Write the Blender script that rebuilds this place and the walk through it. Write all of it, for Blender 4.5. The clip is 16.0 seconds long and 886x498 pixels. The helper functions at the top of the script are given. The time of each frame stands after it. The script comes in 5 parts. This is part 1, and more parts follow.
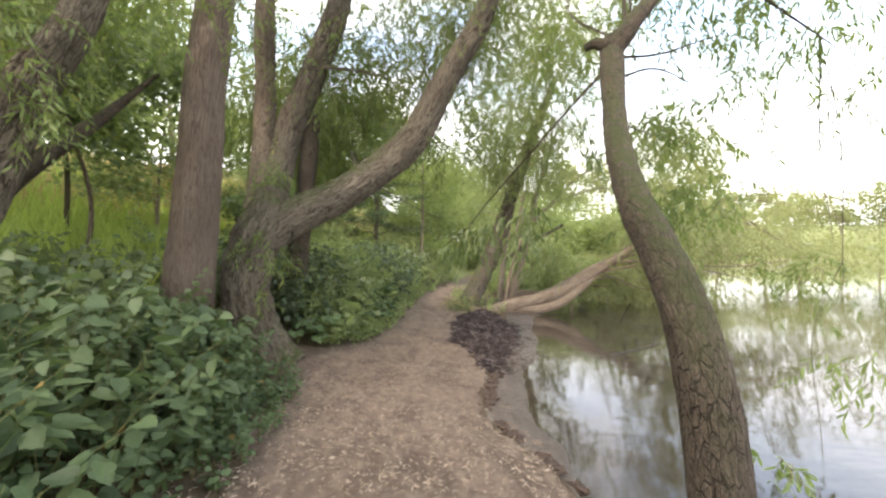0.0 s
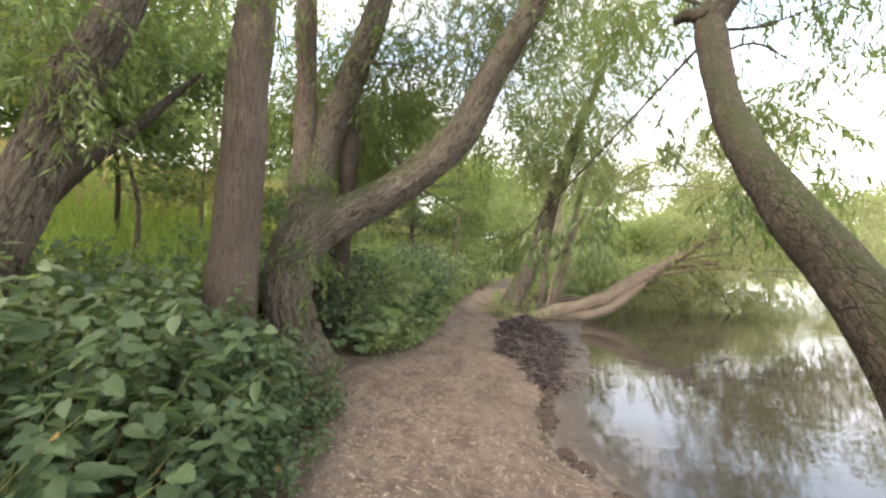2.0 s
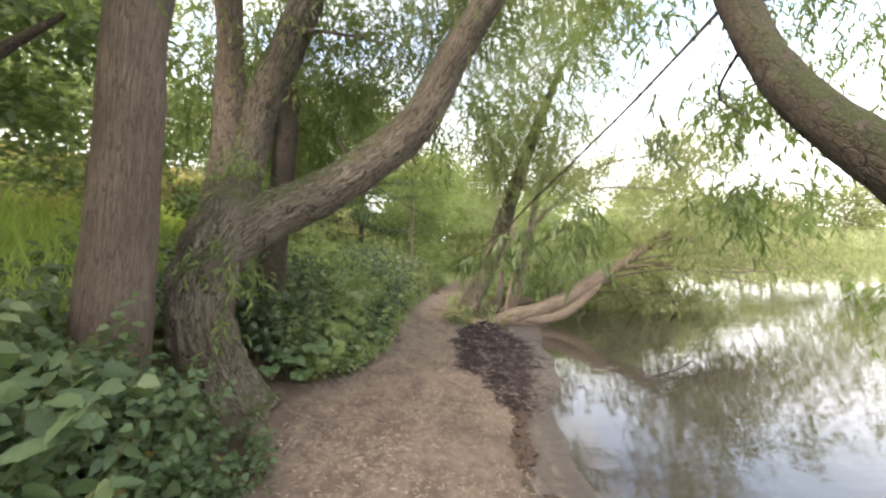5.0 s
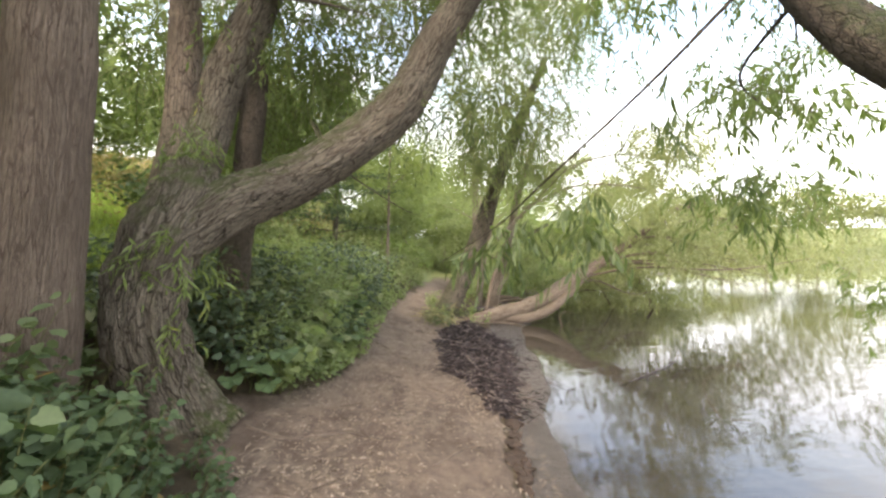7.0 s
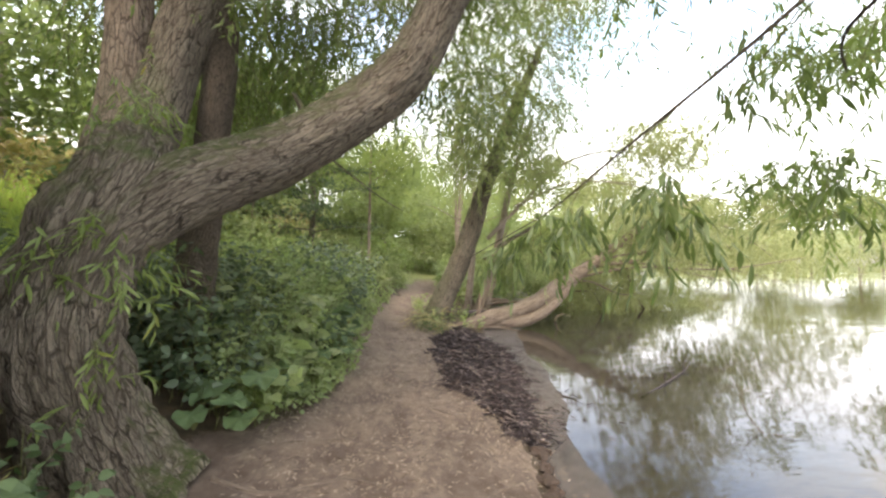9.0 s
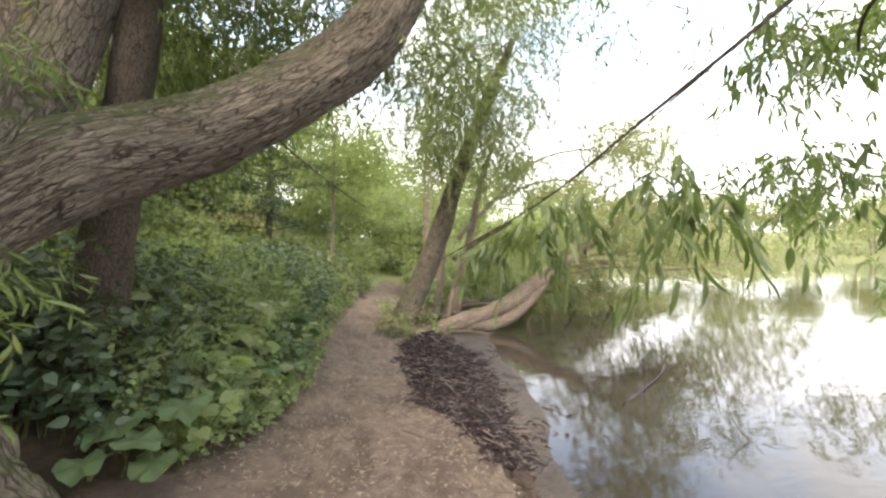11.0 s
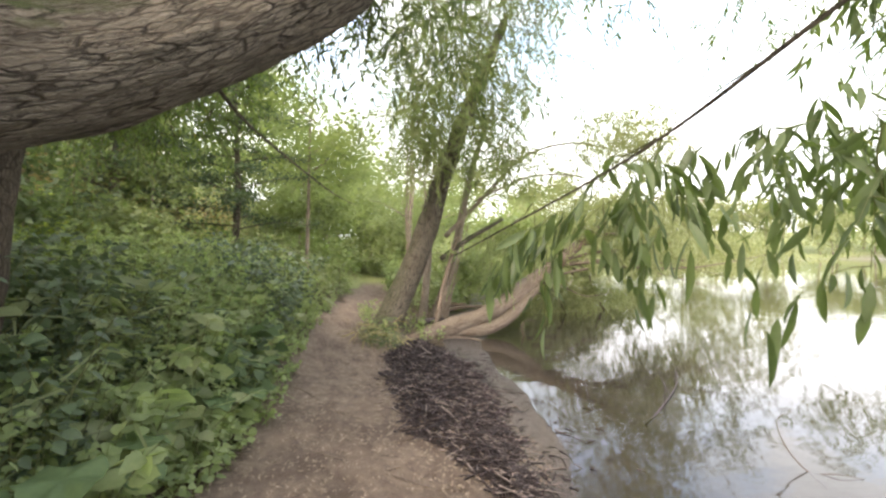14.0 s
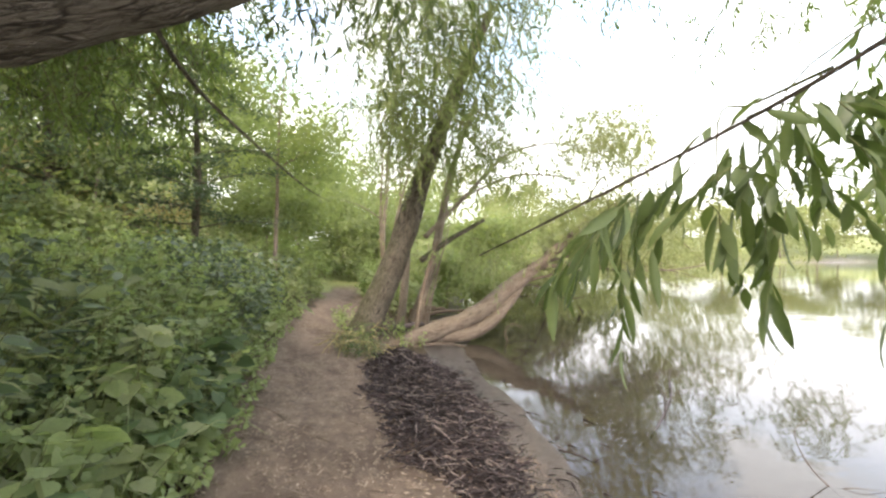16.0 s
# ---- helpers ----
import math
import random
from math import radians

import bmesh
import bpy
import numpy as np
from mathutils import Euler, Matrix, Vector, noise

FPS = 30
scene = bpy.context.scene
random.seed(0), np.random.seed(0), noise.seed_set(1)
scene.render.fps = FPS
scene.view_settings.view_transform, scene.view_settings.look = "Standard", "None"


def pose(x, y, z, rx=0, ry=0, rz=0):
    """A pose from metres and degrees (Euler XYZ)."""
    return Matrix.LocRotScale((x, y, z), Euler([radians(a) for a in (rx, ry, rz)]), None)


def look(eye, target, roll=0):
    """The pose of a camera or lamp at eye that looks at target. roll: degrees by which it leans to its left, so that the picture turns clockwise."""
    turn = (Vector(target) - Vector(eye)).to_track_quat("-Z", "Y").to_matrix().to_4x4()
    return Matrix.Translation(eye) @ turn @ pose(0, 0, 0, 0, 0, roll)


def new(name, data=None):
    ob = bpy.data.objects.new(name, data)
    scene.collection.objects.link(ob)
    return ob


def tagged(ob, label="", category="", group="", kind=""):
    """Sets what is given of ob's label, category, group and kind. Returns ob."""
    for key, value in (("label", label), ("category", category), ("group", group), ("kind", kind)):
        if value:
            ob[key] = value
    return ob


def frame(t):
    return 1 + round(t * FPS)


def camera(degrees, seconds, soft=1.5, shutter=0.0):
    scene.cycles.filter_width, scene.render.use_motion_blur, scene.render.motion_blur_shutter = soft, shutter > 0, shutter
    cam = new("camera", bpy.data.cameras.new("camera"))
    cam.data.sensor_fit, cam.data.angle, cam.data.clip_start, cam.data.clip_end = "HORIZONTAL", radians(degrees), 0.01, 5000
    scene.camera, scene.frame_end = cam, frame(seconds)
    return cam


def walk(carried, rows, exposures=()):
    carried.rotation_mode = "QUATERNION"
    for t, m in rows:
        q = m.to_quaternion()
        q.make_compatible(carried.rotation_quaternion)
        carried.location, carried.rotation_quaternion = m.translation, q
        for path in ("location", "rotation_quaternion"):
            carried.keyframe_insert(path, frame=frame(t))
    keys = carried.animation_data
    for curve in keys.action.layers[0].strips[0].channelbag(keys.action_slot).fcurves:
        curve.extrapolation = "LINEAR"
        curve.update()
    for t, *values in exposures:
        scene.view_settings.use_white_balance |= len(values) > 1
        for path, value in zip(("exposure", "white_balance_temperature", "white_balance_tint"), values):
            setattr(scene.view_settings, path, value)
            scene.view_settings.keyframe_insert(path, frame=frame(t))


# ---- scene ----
cam = camera(99.2, 16.0, soft=2.5)
METRES, EYE, TILT, LEAN, TURN = 4.0, 1.5, 0.0, 0.0, 0.0
ROWS = [
    (0.0, 0.0, 0.0, 0.0, 0.0, 0.0, -0.0),
    (0.5, -0.0049, 0.0158, 0.0067, 1.03, 0.2, -0.06),
    (1.0, -0.0194, 0.0304, 0.0066, 3.76, 0.11, -0.14),
    (1.5, -0.0399, 0.0573, 0.0073, 5.3, 0.03, -0.13),
    (2.0, -0.0607, 0.088, 0.0124, 4.6, 0.11, -0.07),
    (2.5, -0.0612, 0.1064, 0.0154, 0.33, 0.08, 0.18),
    (3.0, -0.0621, 0.1311, 0.0173, -2.49, 0.03, 0.12),
    (3.5, -0.0644, 0.1671, 0.0146, -2.78, 0.07, 0.18),
    (6.0, -0.1109, 0.3008, 0.0286, -3.8, 0.17, 0.03),
    (6.5, -0.1139, 0.3178, 0.0258, -6.86, -0.0, -0.01),
    (7.0, -0.1175, 0.3581, 0.0161, -6.86, -0.15, -0.16),
    (7.5, -0.1217, 0.4063, 0.014, -6.46, -0.05, -0.12),
    (8.0, -0.1359, 0.4325, 0.0082, -4.73, -0.12, -0.24),
    (8.5, -0.1543, 0.4832, 0.0056, -5.99, -0.07, -0.36),
    (9.0, -0.1818, 0.5327, 0.0038, -10.8, 0.12, -0.02),
    (9.5, -0.1739, 0.5529, 0.0009, -14.98, 0.08, 0.18),
    (12.0, -0.1636, 0.7128, -0.0009, -16.44, 0.41, -0.13),
    (12.5, -0.1708, 0.7348, -0.003, -18.3, 0.69, 0.1),
    (13.0, -0.1704, 0.7466, -0.0063, -19.89, 0.42, 0.18),
    (13.5, -0.1655, 0.7829, -0.0124, -19.93, 0.27, 0.28),
    (14.0, -0.1499, 0.8249, -0.0104, -18.72, 0.39, 0.26),
    (14.5, -0.1425, 0.8427, -0.0139, -18.24, 0.55, 0.0),
    (15.0, -0.1446, 0.8751, -0.0177, -19.03, 0.46, -0.22),
    (15.5, -0.1535, 0.9186, -0.017, -20.82, 0.56, -0.16),
    (16.0, -0.1603, 0.936, -0.0195, -23.09, 0.87, 0.11),
]
walk(cam, [(t, pose(0, 0, EYE, TILT, LEAN, TURN) @ pose(METRES * x, METRES * y, METRES * z, 90 + pitch, roll, yaw)) for t, x, y, z, yaw, pitch, roll in ROWS], exposures=[(0.0, 0.12, 6580, 13), (16.0, 0.12, 6580, 13)])

# ---- world, sun, exposure ----
SUN_EL, SUN_AZ = 54.0, -140.0          # degrees; azimuth clockwise from the way ahead
world = bpy.data.worlds.new("sky")
scene.world = world
world.use_nodes = True
wt = world.node_tree
wt.nodes.clear()


def wnode(kind, **inputs):
    n = wt.nodes.new(kind)
    for k, v in inputs.items():
        n.inputs[k.replace("_", " ")].default_value = v
    return n


w_out = wnode("ShaderNodeOutputWorld")
w_bg = wnode("ShaderNodeBackground", Strength=0.15)
w_sky = wnode("ShaderNodeTexSky")
w_sky.sky_type, w_sky.sun_disc = "NISHITA", False
w_sky.sun_elevation, w_sky.sun_rotation = radians(SUN_EL), radians(SUN_AZ)
w_sky.dust_density = 2.0
w_co = wnode("ShaderNodeTexCoord")
w_map = wnode("ShaderNodeMapping")
w_map.inputs["Scale"].default_value = (1.0, 1.0, 2.2)
w_noise = wnode("ShaderNodeTexNoise", Scale=2.1, Detail=6.0, Roughness=0.55)
w_ramp = wnode("ShaderNodeValToRGB")
w_ramp.color_ramp.elements[0].position, w_ramp.color_ramp.elements[1].position = 0.42, 0.54
w_mix = wnode("ShaderNodeMixRGB")
w_mix.inputs["Color2"].default_value = (21.0, 21.2, 21.6, 1)
wt.links.new(w_co.outputs["Generated"], w_map.inputs["Vector"])
wt.links.new(w_map.outputs["Vector"], w_noise.inputs["Vector"])
wt.links.new(w_noise.outputs["Fac"], w_ramp.inputs["Fac"])
w_sep = wnode("ShaderNodeSeparateXYZ")
wt.links.new(w_co.outputs["Generated"], w_sep.inputs["Vector"])
w_haze = wnode("ShaderNodeMapRange", From_Min=0.26, From_Max=0.46, To_Min=1.0, To_Max=0.0)
wt.links.new(w_sep.outputs["Z"], w_haze.inputs["Value"])
w_max = wnode("ShaderNodeMath")
w_max.operation = "MAXIMUM"
wt.links.new(w_ramp.outputs["Color"], w_max.inputs[0])
wt.links.new(w_haze.outputs["Result"], w_max.inputs[1])
wt.links.new(w_max.outputs[0], w_mix.inputs["Fac"])
w_thin = wnode("ShaderNodeMixRGB", Fac=1.0)          # thin bright veil over the blue
w_thin.blend_type = "MULTIPLY"
w_thin.inputs["Color2"].default_value = (10.6, 8.7, 7.0, 1)
wt.links.new(w_sky.outputs["Color"], w_thin.inputs["Color1"])
wt.links.new(w_thin.outputs["Color"], w_mix.inputs["Color1"])
wt.links.new(w_mix.outputs["Color"], w_bg.inputs["Color"])
wt.links.new(w_bg.outputs["Background"], w_out.inputs["Surface"])

sun = new("sun", bpy.data.lights.new("sun", "SUN"))
sun.data.energy, sun.data.angle, sun.data.color = 3.4, radians(14), (1.0, 0.94, 0.84)
_az, _el = radians(SUN_AZ), radians(SUN_EL)
SUN_DIR = Vector((math.sin(_az) * math.cos(_el), math.cos(_az) * math.cos(_el), math.sin(_el)))
sun.matrix_world = look(SUN_DIR * 60, (0, 0, 0))



# ---- materials ----
class Mat:
    """A small builder for node materials."""

    def __init__(self, name):
        self.m = bpy.data.materials.new(name)
        self.m.use_nodes = True
        self.t = self.m.node_tree
        self.t.nodes.clear()
        self.out = self.t.nodes.new("ShaderNodeOutputMaterial")

    def n(self, kind, ins=None, **props):
        nd = self.t.nodes.new(kind)
        for k, v in props.items():
            if k == "op":
                nd.operation = v
            elif k == "blend":
                nd.blend_type = v
            elif k == "attr":
                nd.attribute_name = v
            elif k == "feature":
                nd.feature = v
        for k, v in (ins or {}).items():
            s = nd.inputs[k]
            if isinstance(v, bpy.types.NodeSocket):
                self.t.links.new(v, s)
            else:
                s.default_value = v
        return nd

    def ramp(self, fac, stops):
        nd = self.t.nodes.new("ShaderNodeValToRGB")
        self.t.links.new(fac, nd.inputs["Fac"])
        cr = nd.color_ramp
        while len(cr.elements) < len(stops):
            cr.elements.new(0.5)
        for e, (p, c) in zip(cr.elements, stops):
            e.position = p
            e.color = (*c, 1) if len(c) == 3 else c
        return nd.outputs["Color"]

    def noise(self, vec, scale, detail=4.0, rough=0.55):
        ins = {"Scale": scale, "Detail": detail, "Roughness": rough}
        if vec is not None:
            ins["Vector"] = vec
        return self.n("ShaderNodeTexNoise", ins).outputs["Fac"]

    def mix(self, fac, a, b, blend="MIX"):
        return self.n("ShaderNodeMixRGB", {"Fac": fac, "Color1": a, "Color2": b}, blend=blend).outputs["Color"]

    def mapping(self, vec, scale):
        return self.n("ShaderNodeMapping", {"Vector": vec, "Scale": scale}).outputs["Vector"]

    def bump(self, height, strength=0.5, dist=0.01, normal=None):
        ins = {"Height": height, "Strength": strength, "Distance": dist}
        if normal is not None:
            ins["Normal"] = normal
        return self.n("ShaderNodeBump", ins).outputs["Normal"]

    def finish(self, sh):
        self.t.links.new(sh, self.out.inputs["Surface"])
        return self.m


def rgba(r, g, b):
    return (r, g, b, 1)


def bark_material(name, dark, mid, pale, moss=0.3, ridge=20.0, stretch=0.16, bump=0.9):
    """Furrowed bark, in the straightened space of each trunk (attribute bark: round, round, along)."""
    k = Mat(name)
    at = k.n("ShaderNodeAttribute", attr="bark").outputs["Vector"]
    nz = k.n("ShaderNodeTexNoise", {"Vector": at, "Scale": 6.0, "Detail": 2.0}).outputs["Color"]
    off = k.n("ShaderNodeVectorMath", {0: nz}, op="SCALE")
    off.inputs["Scale"].default_value = 0.016
    vec = k.n("ShaderNodeVectorMath", {0: at, 1: off.outputs["Vector"]}, op="ADD").outputs["Vector"]
    nz = k.n("ShaderNodeTexNoise", {"Vector": k.mapping(at, (1.0, 1.0, 0.5)), "Scale": 34.0, "Detail": 3.0}).outputs["Color"]
    off = k.n("ShaderNodeVectorMath", {0: nz}, op="SCALE")
    off.inputs["Scale"].default_value = 0.014
    vec = k.n("ShaderNodeVectorMath", {0: vec, 1: off.outputs["Vector"]}, op="ADD").outputs["Vector"]
    n1 = k.noise(k.mapping(vec, (ridge, ridge, ridge * stretch)), 1.0, 5.0, 0.58)
    n2 = k.noise(k.mapping(vec, (ridge * 1.9, ridge * 1.9, ridge * stretch * 2.2)), 1.0, 3.0, 0.55)
    cells = []
    for f in (1.0, 2.1):
        q = k.mapping(vec, (ridge * f, ridge * f, ridge * stretch * f))
        cells.append(k.n("ShaderNodeTexVoronoi", {"Vector": q, "Scale": 1.0, "Randomness": 1.0}, feature="DISTANCE_TO_EDGE").outputs["Distance"])
    d = k.n("ShaderNodeMath", {0: n1, 1: 0.5}, op="SUBTRACT").outputs[0]
    split = k.ramp(k.n("ShaderNodeMath", {0: d}, op="ABSOLUTE").outputs[0], [(0.003, (0.15, 0.15, 0.15)), (0.022, (1, 1, 1))])
    plate = k.mix(1.0, k.ramp(cells[0], [(0.015, (0.0, 0.0, 0.0)), (0.075, (1, 1, 1))]), split, "MULTIPLY")
    small = k.ramp(cells[1], [(0.0, (0.45, 0.45, 0.45)), (0.1, (1, 1, 1))])
    plate = k.mix(0.8, plate, small, "MULTIPLY")
    gate = k.ramp(k.noise(k.mapping(vec, (9, 9, 5)), 1.0, 3.0, 0.6), [(0.42, (0.35, 0.35, 0.35)), (0.6, (0, 0, 0))])
    plate = k.mix(gate, plate, k.ramp(n2, [(0.3, (0.5, 0.5, 0.5)), (0.6, (1, 1, 1))]))
    fine = k.noise(k.mapping(vec, (80, 80, 20)), 1.0, 7.0, 0.72)
    big = k.noise(at, 2.3, 3.0)
    col = k.mix(plate, rgba(*dark), k.ramp(fine, [(0.32, mid), (0.66, pale)]))
    col = k.mix(k.ramp(big, [(0.38, (0, 0, 0)), (0.66, (0.6, 0.6, 0.6))]), col, rgba(*[c * 0.62 for c in mid]))
    geo = k.n("ShaderNodeNewGeometry")
    up = k.n("ShaderNodeSeparateXYZ", {"Vector": geo.outputs["Normal"]}).outputs["Z"]
    mossn = k.noise(at, 14.0, 5.0, 0.7)
    mfac = k.n("ShaderNodeMath", {0: k.ramp(up, [(0.2, (0, 0, 0)), (0.75, (1, 1, 1))]), 1: k.ramp(mossn, [(0.38, (0, 0, 0)), (0.52, (1, 1, 1))])}, op="MULTIPLY").outputs[0]
    mfac = k.n("ShaderNodeMath", {0: mfac, 1: moss}, op="MULTIPLY").outputs[0]
    col = k.mix(mfac, col, rgba(0.07, 0.085, 0.028))
    h = k.n("ShaderNodeMath", {0: k.n("ShaderNodeMath", {0: plate, 1: 1.0}, op="MULTIPLY").outputs[0], 1: fine}, op="ADD").outputs[0]
    bs = k.n("ShaderNodeBsdfPrincipled", {"Base Color": col, "Roughness": 0.9, "Specular IOR Level": 0.2, "Normal": k.bump(h, bump, 0.03)})
    return k.finish(bs.outputs["BSDF"])


def leaf_material(name, dark, light, back=0.45, gloss=0.12, old=None, patch=0.6):
    """Leaf green that varies leaf by leaf and patch by patch; light passes through."""
    k = Mat(name)
    rnd = k.n("ShaderNodeNewGeometry").outputs["Random Per Island"]
    co = k.n("ShaderNodeTexCoord").outputs["Object"]
    pt = k.noise(co, patch, 3.0)
    stops = [(0.0, dark), (0.75, light)]
    if old:
        stops = [(0.0, dark), (0.72, light), (0.991, light), (0.994, old)]
    col = k.ramp(rnd, stops)
    col = k.mix(k.ramp(pt, [(0.3, (0, 0, 0)), (0.7, (0.5, 0.5, 0.5))]), col, rgba(*[min(1, c * f) for c, f in zip(light, (1.25, 1.15, 0.9))]))
    vein = k.noise(co, 60.0, 3.0)
    col = k.mix(0.25, col, k.ramp(vein, [(0.3, dark), (0.7, light)]))
    dif = k.n("ShaderNodeBsdfPrincipled", {"Base Color": col, "Roughness": 0.5, "Specular IOR Level": gloss * 3})
    tcol = k.mix(1.0, col, rgba(1.42, 1.52, 0.82), "MULTIPLY")
    tr = k.n("ShaderNodeBsdfTranslucent", {"Color": tcol})
    mx = k.n("ShaderNodeMixShader", {0: back, 1: dif.outputs["BSDF"], 2: tr.outputs["BSDF"]})
    return k.finish(mx.outputs["Shader"])


def plain_material(name, a, b, scale=30.0, rough=0.85, bump=0.4, dist=0.004):
    k = Mat(name)
    co = k.n("ShaderNodeTexCoord").outputs["Object"]
    nz = k.noise(co, scale, 5.0, 0.6)
    rnd = k.n("ShaderNodeNewGeometry").outputs["Random Per Island"]
    col = k.mix(0.5, k.ramp(nz, [(0.3, a), (0.7, b)]), k.ramp(rnd, [(0.0, a), (1.0, b)]))
    bs = k.n("ShaderNodeBsdfPrincipled", {"Base Color": col, "Roughness": rough, "Specular IOR Level": 0.25, "Normal": k.bump(nz, bump, dist)})
    return k.finish(bs.outputs["BSDF"])


def ground_material():
    """Trodden earth, leaf mould and lake mud, by the ground's own zones (attribute zone: path, mud, grass)."""
    k = Mat("ground_earth")
    co = k.n("ShaderNodeTexCoord").outputs["Object"]
    zone = k.n("ShaderNodeSeparateXYZ", {"Vector": k.n("ShaderNodeAttribute", attr="zone").outputs["Vector"]})
    n1, n2, n3 = k.noise(co, 1.1, 5.0), k.noise(co, 11.0, 6.0, 0.65), k.noise(co, 75.0, 5.0, 0.7)
    earth = k.ramp(n2, [(0.3, (0.098, 0.075, 0.055)), (0.5, (0.166, 0.128, 0.095)), (0.7, (0.236, 0.187, 0.14))])
    earth = k.mix(k.ramp(n1, [(0.35, (0, 0, 0)), (0.7, (0.55, 0.55, 0.55))]), earth, rgba(0.218, 0.162, 0.12))
    n4 = k.noise(k.mapping(co, (1.0, 0.45, 1.0)), 3.2, 5.0, 0.6)
    earth = k.mix(k.ramp(n4, [(0.46, (0, 0, 0)), (0.62, (0.62, 0.62, 0.62))]), earth, rgba(0.078, 0.056, 0.04))
    fleck = k.ramp(n3, [(0.62, (0, 0, 0)), (0.72, (0.4, 0.4, 0.4))])
    earth = k.mix(fleck, earth, rgba(0.30, 0.235, 0.17))
    mould = k.mix(fleck, k.ramp(n2, [(0.3, (0.045, 0.036, 0.022)), (0.7, (0.105, 0.078, 0.045))]), rgba(0.19, 0.14, 0.08))
    mud = k.ramp(n2, [(0.3, (0.082, 0.070, 0.059)), (0.7, (0.14, 0.121, 0.102))])
    grass = k.ramp(n2, [(0.3, (0.13, 0.155, 0.055)), (0.55, (0.21, 0.235, 0.09)), (0.75, (0.31, 0.28, 0.15))])
    edge = k.n("ShaderNodeMath", {0: zone.outputs["X"], 1: k.n("ShaderNodeMath", {0: n2, 1: 0.5}, op="SUBTRACT").outputs[0]}, op="ADD").outputs[0]
    pf = k.ramp(edge, [(0.35, (0, 0, 0)), (0.65, (1, 1, 1))])
    col = k.mix(pf, mould, earth)
    col = k.mix(k.ramp(zone.outputs["Z"], [(0.2, (0, 0, 0)), (0.8, (1, 1, 1))]), col, grass)
    col = k.mix(zone.outputs["Y"], col, mud)
    wet = k.n("ShaderNodeMapRange", {"Value": zone.outputs["Y"], "To Min": 0.92, "To Max": 0.3}).outputs[0]
    h = k.n("ShaderNodeMath", {0: n2, 1: n3}, op="ADD").outputs[0]
    bs = k.n("ShaderNodeBsdfPrincipled", {"Base Color": col, "Roughness": wet, "Specular IOR Level": 0.3, "Normal": k.bump(h, 1.0, 0.028)})
    return k.finish(bs.outputs["BSDF"])


def water_material():
    """Murky lake water: a mirror by the angle, silt and the bed showing through where it is steep."""
    k = Mat("lake_water")
    co = k.n("ShaderNodeTexCoord").outputs["Object"]
    r1 = k.noise(k.mapping(co, (2.2, 5.5, 1.0)), 1.0, 3.0, 0.5)
    r2 = k.noise(k.mapping(co, (0.55, 1.5, 1.0)), 1.0, 2.0, 0.5)
    r3 = k.noise(k.mapping(co, (5.0, 19.0, 1.0)), 1.0, 3.0, 0.6)
    ruffle = k.ramp(k.noise(co, 0.5, 3.0), [(0.4, (0.25, 0.25, 0.25)), (0.62, (1, 1, 1))])
    r1 = k.n("ShaderNodeMath", {0: r1, 1: ruffle}, op="MULTIPLY").outputs[0]
    nrm = k.bump(r3, 0.04, 0.012, k.bump(r1, 0.17, 0.03, k.bump(r2, 0.07, 0.06)))
    silt = k.noise(co, 0.8, 4.0)
    murk = k.n("ShaderNodeBsdfDiffuse", {"Color": k.ramp(silt, [(0.35, (0.028, 0.025, 0.019)), (0.65, (0.05, 0.045, 0.038))])})
    clear = k.n("ShaderNodeBsdfTransparent", {"Color": rgba(0.82, 0.78, 0.66)})
    deep = k.n("ShaderNodeAttribute", attr="deep").outputs["Fac"]
    cloud = k.n("ShaderNodeMapRange", {"Value": deep, "To Min": 0.2, "To Max": 0.85}).outputs[0]
    body = k.n("ShaderNodeMixShader", {0: cloud, 1: clear.outputs["BSDF"], 2: murk.outputs["BSDF"]})
    gl = k.n("ShaderNodeBsdfGlossy", {"Color": rgba(1, 1, 1), "Roughness": 0.0, "Normal": nrm})
    fr = k.n("ShaderNodeFresnel", {"IOR": 1.36, "Normal": nrm}).outputs["Fac"]
    gain = k.n("ShaderNodeMath", {0: fr, 1: 1.35}, op="MULTIPLY")
    gain.use_clamp = True
    mx = k.n("ShaderNodeMixShader", {0: gain.outputs[0], 1: body.outputs["Shader"], 2: gl.outputs["BSDF"]})
    return k.finish(mx.outputs["Shader"])


BARK_WILLOW = bark_material("willow_bark", (0.02, 0.015, 0.010), (0.165, 0.137, 0.099), (0.315, 0.272, 0.207), moss=1.0, ridge=30.0, stretch=0.13)
BARK_RED = bark_material("reddish_bark", (0.105, 0.078, 0.058), (0.185, 0.143, 0.108), (0.305, 0.245, 0.19), moss=0.0, ridge=38, stretch=0.055, bump=0.8)
BARK_GREY = bark_material("grey_bark", (0.034, 0.026, 0.018), (0.088, 0.07, 0.049), (0.18, 0.148, 0.107), moss=0.9, ridge=42, stretch=0.3)
BARK_PALE = bark_material("bare_pale_wood", (0.09, 0.063, 0.044), (0.205, 0.157, 0.113), (0.32, 0.255, 0.19), moss=0.1, ridge=22, stretch=0.08, bump=0.4)
BARK_FAR = bark_material("thin_grey_bark", (0.16, 0.125, 0.09), (0.27, 0.22, 0.165), (0.38, 0.32, 0.25), moss=0.2, ridge=18, stretch=0.15, bump=0.5)
BARK_MID = bark_material("mossy_brown_bark", (0.07, 0.052, 0.037), (0.21, 0.164, 0.12), (0.325, 0.265, 0.2), moss=0.5, ridge=24, stretch=0.16)
TWIG = plain_material("twig_brown", (0.075, 0.055, 0.035), (0.16, 0.12, 0.08), 40)
